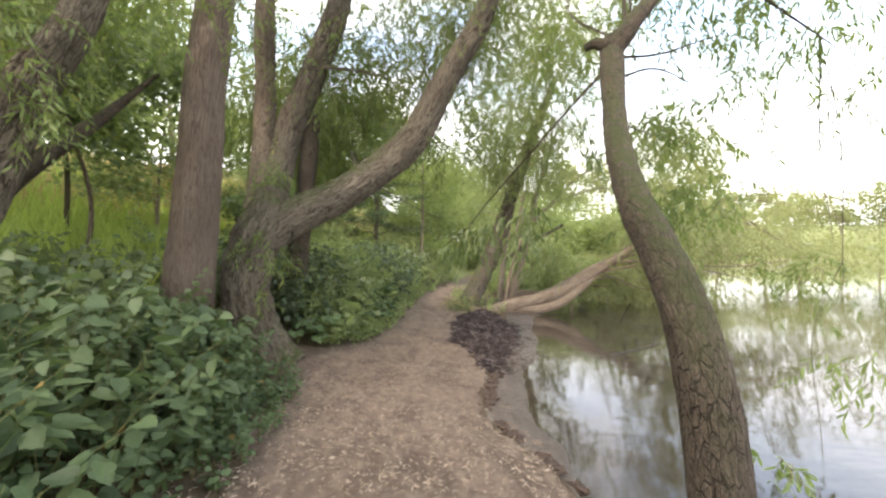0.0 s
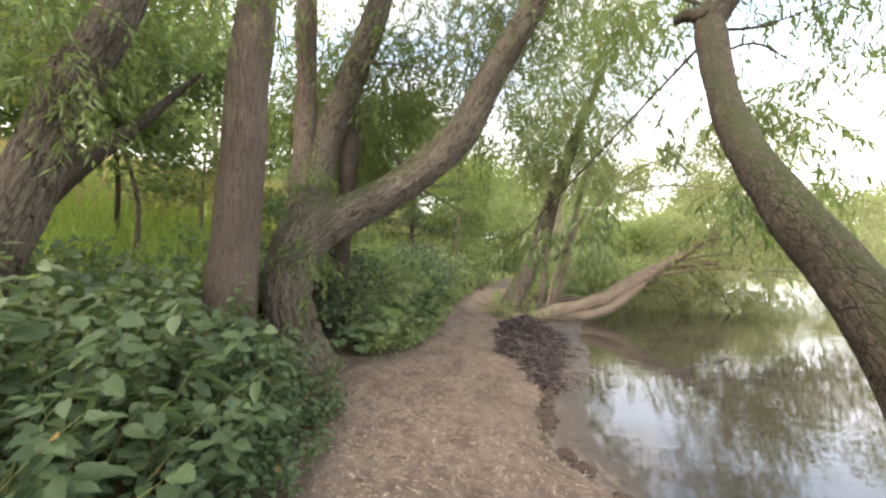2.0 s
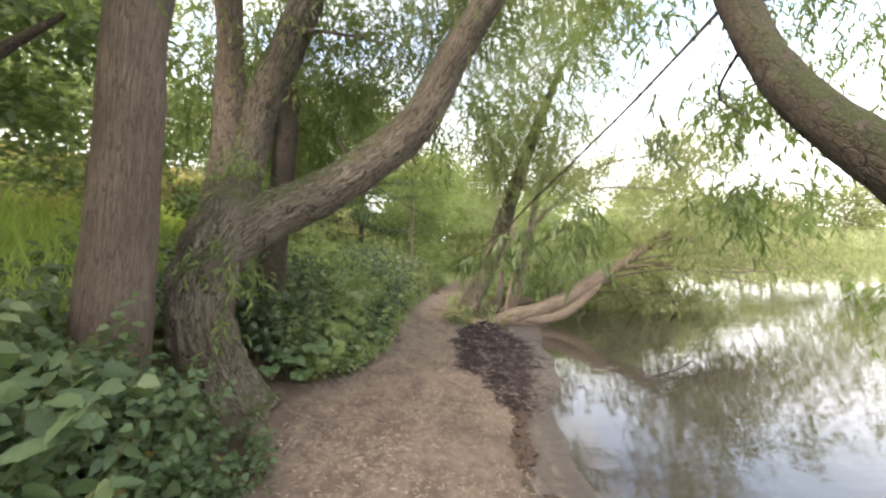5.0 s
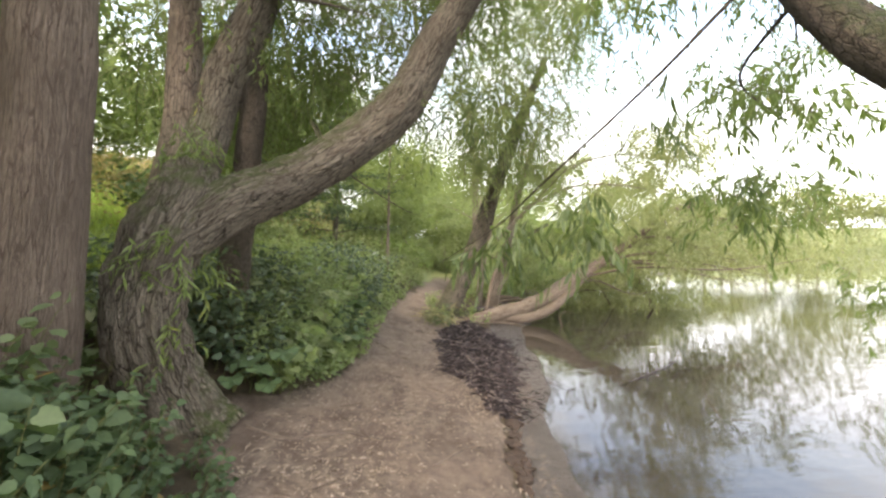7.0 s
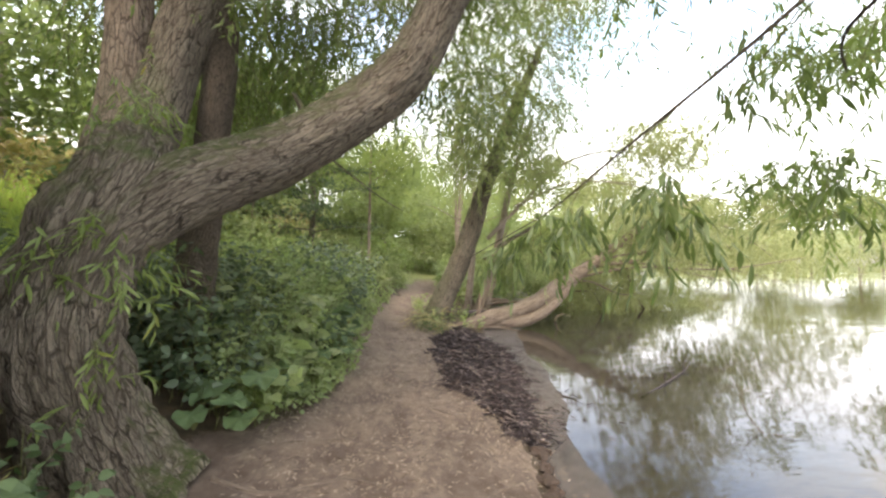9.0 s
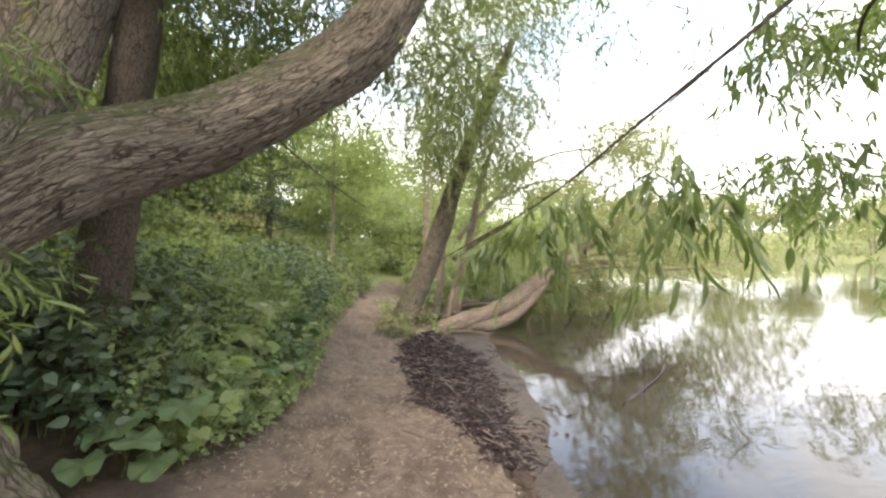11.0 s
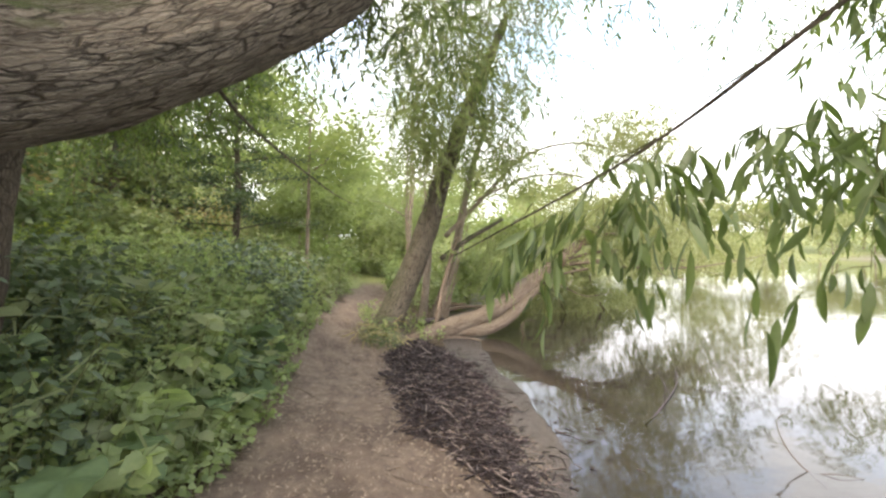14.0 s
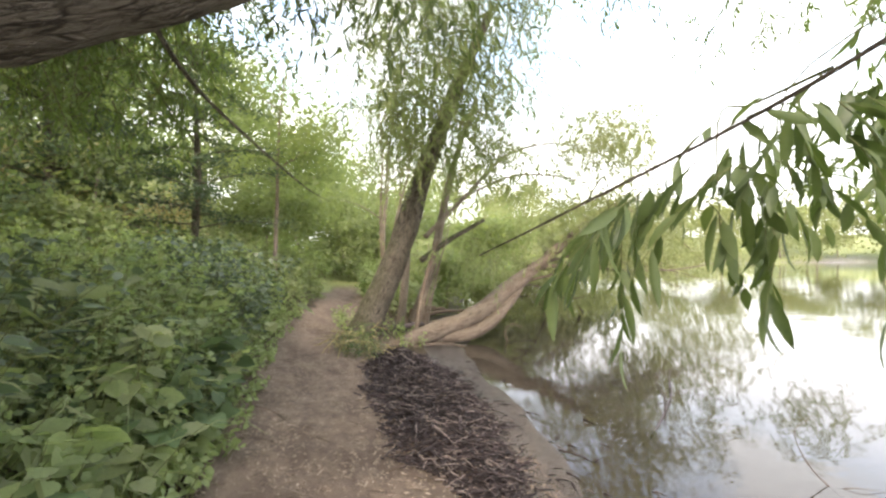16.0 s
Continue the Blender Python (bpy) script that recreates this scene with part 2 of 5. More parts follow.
TWIG_GREEN = plain_material("green_stem", (0.09, 0.10, 0.035), (0.15, 0.16, 0.06), 40)
LEAF_WILLOW = leaf_material("willow_leaf", (0.08, 0.118, 0.042), (0.17, 0.225, 0.08), 0.45, 0.12, (0.36, 0.31, 0.06))
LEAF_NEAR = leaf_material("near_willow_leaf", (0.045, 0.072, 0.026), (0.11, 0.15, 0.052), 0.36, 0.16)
# Lighter copy of the willow leaf, with bright background haze painted into its green.
LEAF_WILLOW_HAZE = leaf_material("willow_leaf_haze", (0.12, 0.155, 0.078), (0.25, 0.295, 0.15), 0.54, 0.08)
# Paler, greyer green: distance haze and glare are put into the leaf colour.
LEAF_HAZE_PALE = leaf_material("haze_pale_leaf", (0.155, 0.175, 0.092), (0.29, 0.31, 0.175), 0.45, 0.08)
LEAF_BRAMBLE = leaf_material("bramble_leaf", (0.02, 0.038, 0.021), (0.085, 0.127, 0.06), 0.3, 0.07, (0.30, 0.17, 0.05), 1.2)
LEAF_NETTLE = leaf_material("nettle_leaf", (0.11, 0.155, 0.085), (0.26, 0.32, 0.165), 0.55, 0.08)
LEAF_BURDOCK = leaf_material("burdock_leaf", (0.05, 0.082, 0.038), (0.1, 0.148, 0.07), 0.25, 0.05, None, 14.0)
# Dark ivy green; also paints the shade under the limb in the tangles there.
LEAF_IVY_SHADE = leaf_material("ivy_shade_leaf", (0.03, 0.05, 0.028), (0.085, 0.125, 0.064), 0.25, 0.2, None, 1.5)
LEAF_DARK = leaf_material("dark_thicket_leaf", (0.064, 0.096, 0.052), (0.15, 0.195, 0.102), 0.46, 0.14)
LEAF_TREE = leaf_material("broad_tree_leaf", (0.125, 0.155, 0.085), (0.255, 0.295, 0.168), 0.52, 0.08, None, 0.3)
GRASS = leaf_material("meadow_grass", (0.19, 0.26, 0.08), (0.36, 0.43, 0.15), 0.52, 0.05, (0.42, 0.36, 0.16), 0.2)
DRY_GRASS = leaf_material("dry_grass", (0.24, 0.20, 0.10), (0.40, 0.34, 0.19), 0.3, 0.05)
LITTER_PALE = plain_material("fallen_leaf", (0.17, 0.125, 0.092), (0.42, 0.35, 0.265), 20)
LITTER_DARK = plain_material("wet_debris", (0.016, 0.012, 0.012), (0.085, 0.066, 0.064), 25, 0.55)
LITTER_MID = plain_material("dry_debris", (0.13, 0.105, 0.095), (0.34, 0.285, 0.25), 25, 0.75)
SOIL = plain_material("bank_soil", (0.018, 0.013, 0.010), (0.07, 0.05, 0.036), 18, 0.9, 0.8, 0.02)
WHITE_PAINT = plain_material("weathered_white_paint", (0.62, 0.62, 0.6), (0.78, 0.78, 0.76), 10)
GROUND = ground_material()
WATER = water_material()


# ---- mesh helpers ----
def mesh_from(name, verts, faces, mat, smooth=False):
    me = bpy.data.meshes.new(name)
    me.from_pydata(verts, [], faces)
    me.materials.append(mat)
    if smooth:
        me.polygons.foreach_set("use_smooth", [True] * len(me.polygons))
    me.update()
    return me


def mesh_np(name, verts, faces, mat, smooth=False):
    """verts (N,3); faces (M,k), all of one size."""
    me = bpy.data.meshes.new(name)
    n, (m, k) = len(verts), faces.shape
    me.vertices.add(n)
    me.vertices.foreach_set("co", np.ascontiguousarray(verts, dtype=np.float32).ravel())
    me.loops.add(m * k)
    me.loops.foreach_set("vertex_index", np.ascontiguousarray(faces, dtype=np.int32).ravel())
    me.polygons.add(m)
    me.polygons.foreach_set("loop_start", np.arange(0, m * k, k, dtype=np.int32))
    if smooth:
        me.polygons.foreach_set("use_smooth", np.ones(m, dtype=bool))
    me.materials.append(mat)
    me.update(calc_edges=True)
    return me


def thing(name, label, category, at=(0, 0, 0), group="", kind=""):
    e = new(name)
    e.empty_display_size = 0.1
    e.location = at
    return tagged(e, label, category, group, kind)


def part(name, me, parent, label=""):
    ob = new(name, me)
    ob.parent = parent
    if parent.type == "EMPTY":
        ob.matrix_parent_inverse = Matrix.Translation(-Vector(parent.location))
    return tagged(ob, label, kind="stuff" if name in ("twigwork", "stem_growth", "foliage", "sprout_growth", "hanging_foliage") else "")


def spline(pts, n):
    """Catmull-Rom through pts, n samples."""
    p = np.asarray(pts, float)
    p = np.vstack([2 * p[0] - p[1], p, 2 * p[-1] - p[-2]])
    s = np.linspace(0, len(p) - 3 - 1e-9, n)
    i = s.astype(int)
    f = (s - i)[:, None]
    a, b, c, d = p[i], p[i + 1], p[i + 2], p[i + 3]
    return 0.5 * (2 * b + (c - a) * f + (2 * a - 5 * b + 4 * c - d) * f ** 2 + (3 * b - a - 3 * c + d) * f ** 3)


def unit(v):
    return v / np.maximum(np.linalg.norm(v, axis=-1, keepdims=True), 1e-9)


def tube_arrays(pts, radii, sides):
    p = np.asarray(pts, float)
    r = np.asarray(radii, float)
    tan = unit(np.gradient(p, axis=0))
    ref = np.array([0.0, 1.0, 0.0]) if abs(tan[0][1]) < 0.8 else np.array([1.0, 0, 0])
    us, u = [], unit(ref - tan[0] * (ref @ tan[0]))
    for t in tan:
        u = unit(u - t * (u @ t))
        us.append(u)
    us = np.array(us)
    vs = np.cross(tan, us)
    a = np.linspace(0, 2 * np.pi, sides, endpoint=False)
    ring = us[:, None] * np.cos(a)[None, :, None] + vs[:, None] * np.sin(a)[None, :, None]
    verts = p[:, None] + ring * r[:, None, None]
    n = len(p)
    i, j = np.meshgrid(np.arange(n - 1), np.arange(sides), indexing="ij")
    j2 = (j + 1) % sides
    faces = np.stack([i * sides + j, i * sides + j2, (i + 1) * sides + j2, (i + 1) * sides + j], -1).reshape(-1, 4)
    return verts, faces, ring, a


def bark_tube(name, pts, radii, mat, sides=32, rows=120, rough=0.012, lumps=0.05, flare=0.0, seed=0, flutes=5):
    """A trunk or limb along control points: swellings, furrows and, at the foot, root flare."""
    c = spline(pts, rows)
    r = np.interp(np.linspace(0, 1, rows), np.linspace(0, 1, len(radii)), radii)
    verts, faces, ring, a = tube_arrays(c, r, sides)
    along = np.concatenate([[0], np.cumsum(np.linalg.norm(np.diff(c, axis=0), axis=1))])
    out = np.empty_like(verts)
    bark = np.empty_like(verts)
    for i in range(rows):
        for j in range(sides):
            q = Vector((math.cos(a[j]) * r[i] + seed * 3.7, math.sin(a[j]) * r[i], along[i]))
            big = noise.noise(Vector((q.x * 2.5, q.y * 2.5, q.z * 1.6 + seed))) * lumps
            rid = abs(noise.noise(Vector((q.x * 16, q.y * 16, q.z * 3.2 + seed)))) + 0.5 * abs(noise.noise(Vector((q.x * 34, q.y * 34, q.z * 8))))
            fl = flare * math.exp(-along[i] / 0.22) * (0.55 + 0.45 * math.cos(flutes * a[j] + seed)) if flare else 0
            out[i, j] = verts[i, j] + ring[i, j] * (r[i] * big * 2 + (rid - 0.3) * rough + fl)
            bark[i, j] = (q.x, q.y, q.z)
    v = out.reshape(-1, 3)
    tip = len(v)
    v = np.vstack([v, c[-1] + (c[-1] - c[-2]) * 0.3, c[0]])
    me = mesh_np(name, v, faces, mat, True)
    caps = bmesh.new()
    caps.from_mesh(me)
    caps.verts.ensure_lookup_table()
    for j in range(sides):
        k = (rows - 1) * sides
        caps.faces.new([caps.verts[k + j], caps.verts[k + (j + 1) % sides], caps.verts[tip]]).smooth = True
        caps.faces.new([caps.verts[(j + 1) % sides], caps.verts[j], caps.verts[tip + 1]])
    caps.to_mesh(me)
    caps.free()
    at = me.attributes.new("bark", "FLOAT_VECTOR", "POINT")
    at.data.foreach_set("vector", np.vstack([bark.reshape(-1, 3), bark[-1, 0], bark[0, 0]]).astype(np.float32).ravel())
    return me


class Sticks:
    """Many thin tubes in one mesh."""

    def __init__(self):
        self.v, self.f, self.k = [], [], 0
        self.b = []

    def add(self, pts, r0, r1, sides=4):
        r = np.linspace(r0, r1, len(pts))
        v, f, ring, a = tube_arrays(pts, r, sides)
        v = v.reshape(-1, 3)
        self.v.append(v)
        self.f.append(f + self.k)
        self.b.append(np.stack([np.zeros(len(v)), np.zeros(len(v)), np.zeros(len(v))], -1) + ring.reshape(-1, 3) * r0 + np.repeat(np.linspace(0, 1, len(pts)), sides)[:, None] * [0, 0, 1] + random.random() * 5)
        self.k += len(v)

    def mesh(self, name, mat):
        me = mesh_np(name, np.vstack(self.v), np.vstack(self.f), mat, True)
        at = me.attributes.new("bark", "FLOAT_VECTOR", "POINT")
        at.data.foreach_set("vector", np.vstack(self.b).astype(np.float32).ravel())
        return me


# Leaf outlines: (along, across, lift) of unit leaves, and their triangles.
def leaf_shape(kind):
    if kind == "diamond":
        v = [(0, 0, 0), (0.42, -0.5, 0.03), (1, 0, -0.05), (0.42, 0.5, 0.03)]
        f = [(0, 1, 2), (0, 2, 3)]
    elif kind == "lance":
        v = [(0, 0, 0), (0.33, 0, -0.01), (0.68, 0, -0.04), (1, 0, -0.14), (0.2, -0.36, 0.03), (0.52, -0.5, 0.02), (0.8, -0.3, -0.04), (0.2, 0.36, 0.03), (0.52, 0.5, 0.02), (0.8, 0.3, -0.04)]
        f = [(0, 4, 1), (4, 5, 1), (1, 5, 2), (5, 6, 2), (2, 6, 3), (0, 1, 7), (7, 1, 8), (1, 2, 8), (8, 2, 9), (2, 3, 9)]
    elif kind == "broad":
        v = [(0, 0, 0), (0.4, 0, -0.03), (0.75, 0, -0.07), (1, 0, -0.16), (0.12, -0.40, 0.05), (0.42, -0.52, 0.04), (0.66, -0.36, -0.01), (0.84, -0.14, -0.08), (0.12, 0.40, 0.05), (0.42, 0.52, 0.04), (0.66, 0.36, -0.01), (0.84, 0.14, -0.08)]
        f = [(0, 4, 1), (4, 5, 1), (1, 5, 6), (1, 6, 2), (2, 6, 7), (2, 7, 3), (0, 1, 8), (8, 1, 9), (1, 10, 9), (1, 2, 10), (2, 11, 10), (2, 3, 11)]
    elif kind == "lobed":
        rim = [(0, 0), (-0.07, 0.2), (0.0, 0.38), (0.18, 0.46), (0.33, 0.43), (0.48, 0.47), (0.6, 0.33), (0.76, 0.26), (0.88, 0.11), (1.0, 0.0)]
        v = [(0.35, 0, -0.03)]
        pts = rim + [(x, -y) for x, y in rim[-2:0:-1]]
        v += [(x, y, 0.06 * abs(y) * 2 - 0.12 * x * x) for x, y in pts]
        f = [(0, 1 + (i + 1) % len(pts), 1 + i) for i in range(len(pts))]
    else:
        v = [(0, -0.5, 0), (0, 0.5, 0), (0.55, 0.33, 0.02), (0.55, -0.33, 0.02), (1, 0, -0.15)]
        f = [(0, 1, 2), (0, 2, 3), (3, 2, 4)]
    return np.array(v, float), np.array(f)


def leaves_mesh(name, base, way, up, length, width, kind, mat):
    """All leaves of one plant part: base points, directions, rough normals, sizes."""
    tv, tf = leaf_shape(kind)
    d = unit(np.asarray(way, float))
    side = unit(np.cross(up, d) + 1e-6)
    nor = np.cross(d, side)
    L, W = np.asarray(length)[:, None, None], np.asarray(width)[:, None, None]
    v = base[:, None] + d[:, None] * tv[None, :, 0:1] * L + side[:, None] * tv[None, :, 1:2] * W + nor[:, None] * tv[None, :, 2:3] * L
    n, k = len(base), len(tv)
    f = (tf[None] + (np.arange(n) * k)[:, None, None]).reshape(-1, 3)
    return mesh_np(name, v.reshape(-1, 3), f, mat)


def rng(seed):
    return np.random.default_rng(seed)


def in_blob(g, n, centre, radii):
    """n points in an ellipsoid, denser towards its outside."""
    p = unit(g.normal(size=(n, 3))) * (g.random((n, 1)) ** 0.45)
    return np.asarray(centre) + p * np.asarray(radii)


def shoots(g, starts, ways, lengths, droop, per, sticks=None, r0=0.003, sides=3):
    """Hanging shoots: returns base points and shoot directions of their leaves."""
    n = len(starts)
    s = np.linspace(0, 1, 6)
    pts = starts[:, None] + ways[:, None] * (s[None, :, None] * lengths[:, None, None])
    pts[:, :, 2] -= droop * lengths[:, None] * s[None] ** 2
    if sticks is not None:
        for q in pts:
            sticks.add(q, r0, r0 * 0.3, sides)
    t = np.tile(np.linspace(0.12, 1.0, per), (n, 1)) + g.uniform(-0.03, 0.03, (n, per))
    t = np.clip(t, 0, 1)
    i = np.minimum((t * 5).astype(int), 4)
    f = t * 5 - i
    rows = np.arange(n)[:, None]
    a, b = pts[rows, i], pts[rows, i + 1]
    base = a + (b - a) * f[..., None]
    return base.reshape(-1, 3), unit((b - a).reshape(-1, 3))


def willow_leaves(g, base, along, spread=0.8):
    """Directions and normals of narrow leaves set alternately along shoots."""
    n = len(base)
    side = unit(np.cross(along, g.normal(size=(n, 3))))
    way = unit(along * 0.75 + side * spread + np.array([0, 0, -0.45]))
    up = unit(g.normal(size=(n, 3)) * 0.6 + np.array([0, 0, 0.8]))
    return way, up


def willow_crown(parent, name, seed, blobs, leaf_len, leaf_wid, kind, mat, r0=0.003, label="", sticks_mat=None, clump=1):
    """blobs: (centre, radii, shoots, length, leaves a shoot); clump: shoots that spring from one twig."""
    g = rng(seed)
    st = Sticks() if sticks_mat else None
    B, A = [], []
    for c, r, n, ln, per in blobs:
        k = max(1, n // clump)
        p = in_blob(g, k, c, r)[np.arange(n) % k] + (g.normal(size=(n, 3)) * 0.07 if clump > 1 else 0)
        w = unit(g.normal(size=(n, 3)) * [0.6, 0.6, 0.35] + [0, 0, -0.35])
        b, a = shoots(g, p, w, ln * g.uniform(0.55, 1.25, n), 0.45, per, st, r0)
        B.append(b)
        A.append(a)
    B, A = np.vstack(B), np.vstack(A)
    way, up = willow_leaves(g, B, A)
    n = len(B)
    me = leaves_mesh(name, B, way, up, leaf_len * g.uniform(0.6, 1.2, n), leaf_wid * g.uniform(0.7, 1.2, n), kind, mat)
    ob = part(name, me, parent, label)
    if st:
        part("twigwork", st.mesh("twigwork", sticks_mat), parent)
    return ob


def clump_crown(parent, name, seed, blobs, leaf, kind, mat, label="", flat=0.5):
    """Broad-leaved crown: (centre, radii, leaves). Leaves sit in sprays, with gaps between them."""
    g = rng(seed)
    P = []
    for c, r, n in blobs:
        k = max(4, n // 22)
        cc = in_blob(g, k, c, r)
        sp = 0.16 * float(np.mean(r)) + leaf * 1.2
        P.append(cc[g.integers(0, k, n)] + g.normal(size=(n, 3)) * [sp, sp, sp * 0.45])
    P = np.vstack(P)
    n = len(P)
    way = unit(g.normal(size=(n, 3)) * [1, 1, 0.5] + [0, 0, -0.25])
    up = unit(g.normal(size=(n, 3)) * 0.7 + [0, 0, flat + 0.4])
    me = leaves_mesh(name, P, way, up, leaf * g.uniform(0.55, 1.25, n), leaf * 0.62 * g.uniform(0.7, 1.2, n), kind, mat)
    return part(name, me, parent, label)


# ---- lie of the land ----
EDGE_Y = [-60, 0, 2.4, 2.75, 3.1, 3.5, 3.9, 4.5, 5.0, 5.4, 5.8, 6.3, 7.0, 8.0, 8.7, 10.0, 10.6, 12, 13, 16, 20, 26, 34, 45, 62]
EDGE_X = [1.6, 1.1, 1.08, 1.02, 0.98, 0.97, 0.88, 0.88, 1.0, 1.12, 1.28, 1.5, 1.68, 1.84, 2.0, 2.4, 2.75, 3.1, 3.6, 5.2, 9, 18, 30, 45, 60]
BASE_Y = [-60, 0, 2.4, 2.75, 3.1, 3.5, 3.9, 4.5, 5.0, 5.4, 5.8, 6.3, 8.7, 10.6, 13, 20, 40, 100]
BASE_X = [1.6, 1.02, 1.0, 0.94, 0.88, 0.62, 0.47, 0.5, 0.64, 0.7, 0.76, 1.0, 1.4, 1.8, 2.4, 3.6, 7, 15]
RISE_U = [-3000, -200, -40, -20, -14, -9, -6, -4, -3.2, -2.8, -2.4, -2.0, -1.6, -1.0, -0.5, -0.15, -0.05, 0.0]
RISE_Z = [14, 11, 8.0, 5.3, 3.6, 1.75, 1.05, 0.65, 0.46, 0.30, 0.12, 0.05, -0.01, -0.08, -0.14, -0.19, -0.22, -0.285]
WATER_Z = -0.31


def lake_dist(x, y):
    """Metres into the lake from its edge; minus on land."""
    wob = 0.07 * np.sin(y * 3.1) * np.sin(y * 1.3 + 1) + 0.012 * np.sin(y * 9.7)
    near = x - (np.interp(y, EDGE_Y, EDGE_X) + wob)
    return np.minimum(np.minimum(near, (64 - 0.2 * x - y) / 1.02), np.minimum(110 - x, y + 80))


def land_z(x, y):
    x, y = np.asarray(x, float), np.asarray(y, float)
    ld = lake_dist(x, y)
    wob = 0.05 * np.sin(y * 3.7) * np.sin(y * 7.9 + 2) + 0.014 * np.sin(y * 19)
    u0 = x - np.interp(y, BASE_Y, BASE_X) - wob
    u = np.minimum(u0, 0)
    u = np.where((y > 64 - 0.2 * x) & (x > 20), np.minimum(ld, -0.3) * 0.7, u)
    z = np.interp(u, RISE_U, RISE_Z)
    z = z + 3.4 * np.exp(-(((x + 8) / 7.5) ** 2 + ((y - 30) / 8) ** 2))
    flat = WATER_Z + 0.012 + np.minimum(-ld, 6) * 0.08
    z = np.where(ld < 0, np.where((u0 > 0) & (u > -0.2), flat, np.maximum(z, flat)), WATER_Z + 0.012 - np.minimum(ld * 0.17, 1.6))
    return z


def land_noise(x, y):
    q = Vector((x, y, 0))
    dry = min(1.0, max(0.0, (float(np.interp(y, BASE_Y, BASE_X)) - x) / 0.25 + 0.12))
    return dry * (0.022 * noise.noise(q * 1.7) + 0.012 * noise.noise(q * 5) + 0.006 * noise.noise(q * 13))


def ground_at(x, y):
    return float(land_z(x, y)) + (land_noise(x, y) if -6 < x < 4 and -3 < y < 16 else 0.0)


def graded(lo, hi, step, far_lo, far_hi):
    out = list(np.arange(lo, hi + step / 2, step))
    s, v = step, hi
    while v < far_hi:
        s *= 1.16
        v += s
        out.append(v)
    s, v = step, lo
    while v > far_lo:
        s *= 1.16
        v -= s
        out.insert(0, v)
    return np.array(out)


def path_left(y):
    return np.interp(y, [-2, 2, 3.6, 4.2, 4.9, 5.4, 6.0, 7, 9, 10.5, 12, 14, 20], [-1.15, -1.32, -1.42, -1.85, -1.9, -1.55, -1.22, -1.0, -0.93, -0.76, -0.42, 0.15, 1.4])


def path_right(y):
    return np.interp(y, [-2, 5, 7, 9, 10.5, 12, 14, 20], [3, 3, 3, 1.0, 0.9, 1.05, 1.35, 2.4])


def build_ground():
    xs = graded(-4.0, 2.6, 0.05, -2500, 2500)
    ys = graded(-1.5, 13.0, 0.05, -2500, 2500)
    X, Y = np.meshgrid(xs, ys, indexing="ij")
    Z = land_z(X, Y)
    near = (X > -6) & (X < 4) & (Y > -3) & (Y < 16)
    ii, jj = np.where(near)
    for i, j in zip(ii, jj):
        Z[i, j] += land_noise(X[i, j], Y[i, j])
    v = np.stack([X, Y, Z], -1).reshape(-1, 3)
    nx, ny = X.shape
    i, j = np.meshgrid(np.arange(nx - 1), np.arange(ny - 1), indexing="ij")
    a = i * ny + j
    f = np.stack([a, a + ny, a + ny + 1, a + 1], -1).reshape(-1, 4)
    me = mesh_np("ground", v, f, GROUND, True)
    wob = 0.1 * np.sin(Y * 3.1 + X) + 0.06 * np.sin(Y * 7.7)
    pathw = np.clip((X - path_left(Y) + wob) / 0.25 + 0.5, 0, 1) * np.clip((path_right(Y) - X + wob) / 0.3 + 0.5, 0, 1) * np.clip((21 - Y) / 4, 0, 1)
    scarp = np.abs(X - np.interp(Y, BASE_Y, BASE_X) + 0.02 + 0.02 * np.sin(Y * 23))
    pathw = pathw * np.where((Y > 2) & (Y < 6), np.clip((scarp - 0.03) / 0.05, 0, 1), 1)
    mud = np.clip((X - np.interp(Y, BASE_Y, BASE_X) + 0.03) / 0.06, 0, 1) * np.clip((lake_dist(X, Y) + 1.2) / 0.3, 0, 1)
    mud = np.maximum(mud, 0.8 * np.clip((lake_dist(X, Y) + 0.7) / 0.4, 0, 1) * ((Y > 5.6) & (Y < 11)))
    grassy = np.clip((-X - 4.5) / 1.5, 0, 1)
    grassy = np.maximum(grassy, np.clip((Y - 13) / 4, 0, 1) * (1 - pathw))
    at = me.attributes.new("zone", "FLOAT_VECTOR", "POINT")
    at.data.foreach_set("vector", np.stack([pathw, mud, grassy], -1).reshape(-1, 3).astype(np.float32).ravel())
    return tagged(new("ground", me), "trodden brown earth path along a muddy lake bank", "ground", kind="structure")


build_ground()


def build_water():
    xs, ys = graded(0.2, 6, 0.12, -2, 140), graded(-2, 14, 0.15, -90, 80)
    X, Y = np.meshgrid(xs, ys, indexing="ij")
    v = np.stack([X, Y, np.full_like(X, WATER_Z)], -1).reshape(-1, 3)
    nx, ny = X.shape
    i, j = np.meshgrid(np.arange(nx - 1), np.arange(ny - 1), indexing="ij")
    a = i * ny + j
    f = np.stack([a, a + ny, a + ny + 1, a + 1], -1).reshape(-1, 4)
    me = mesh_np("water", v, f, WATER, True)
    at = me.attributes.new("deep", "FLOAT", "POINT")
    at.data.foreach_set("value", np.clip(lake_dist(X, Y) / 1.6, 0, 1).astype(np.float32).ravel())
    ob = new("water", me)
    ob.visible_shadow = False
    return tagged(ob, "calm murky lake water mirroring trees and cloudy sky", "water", kind="structure")


build_water()


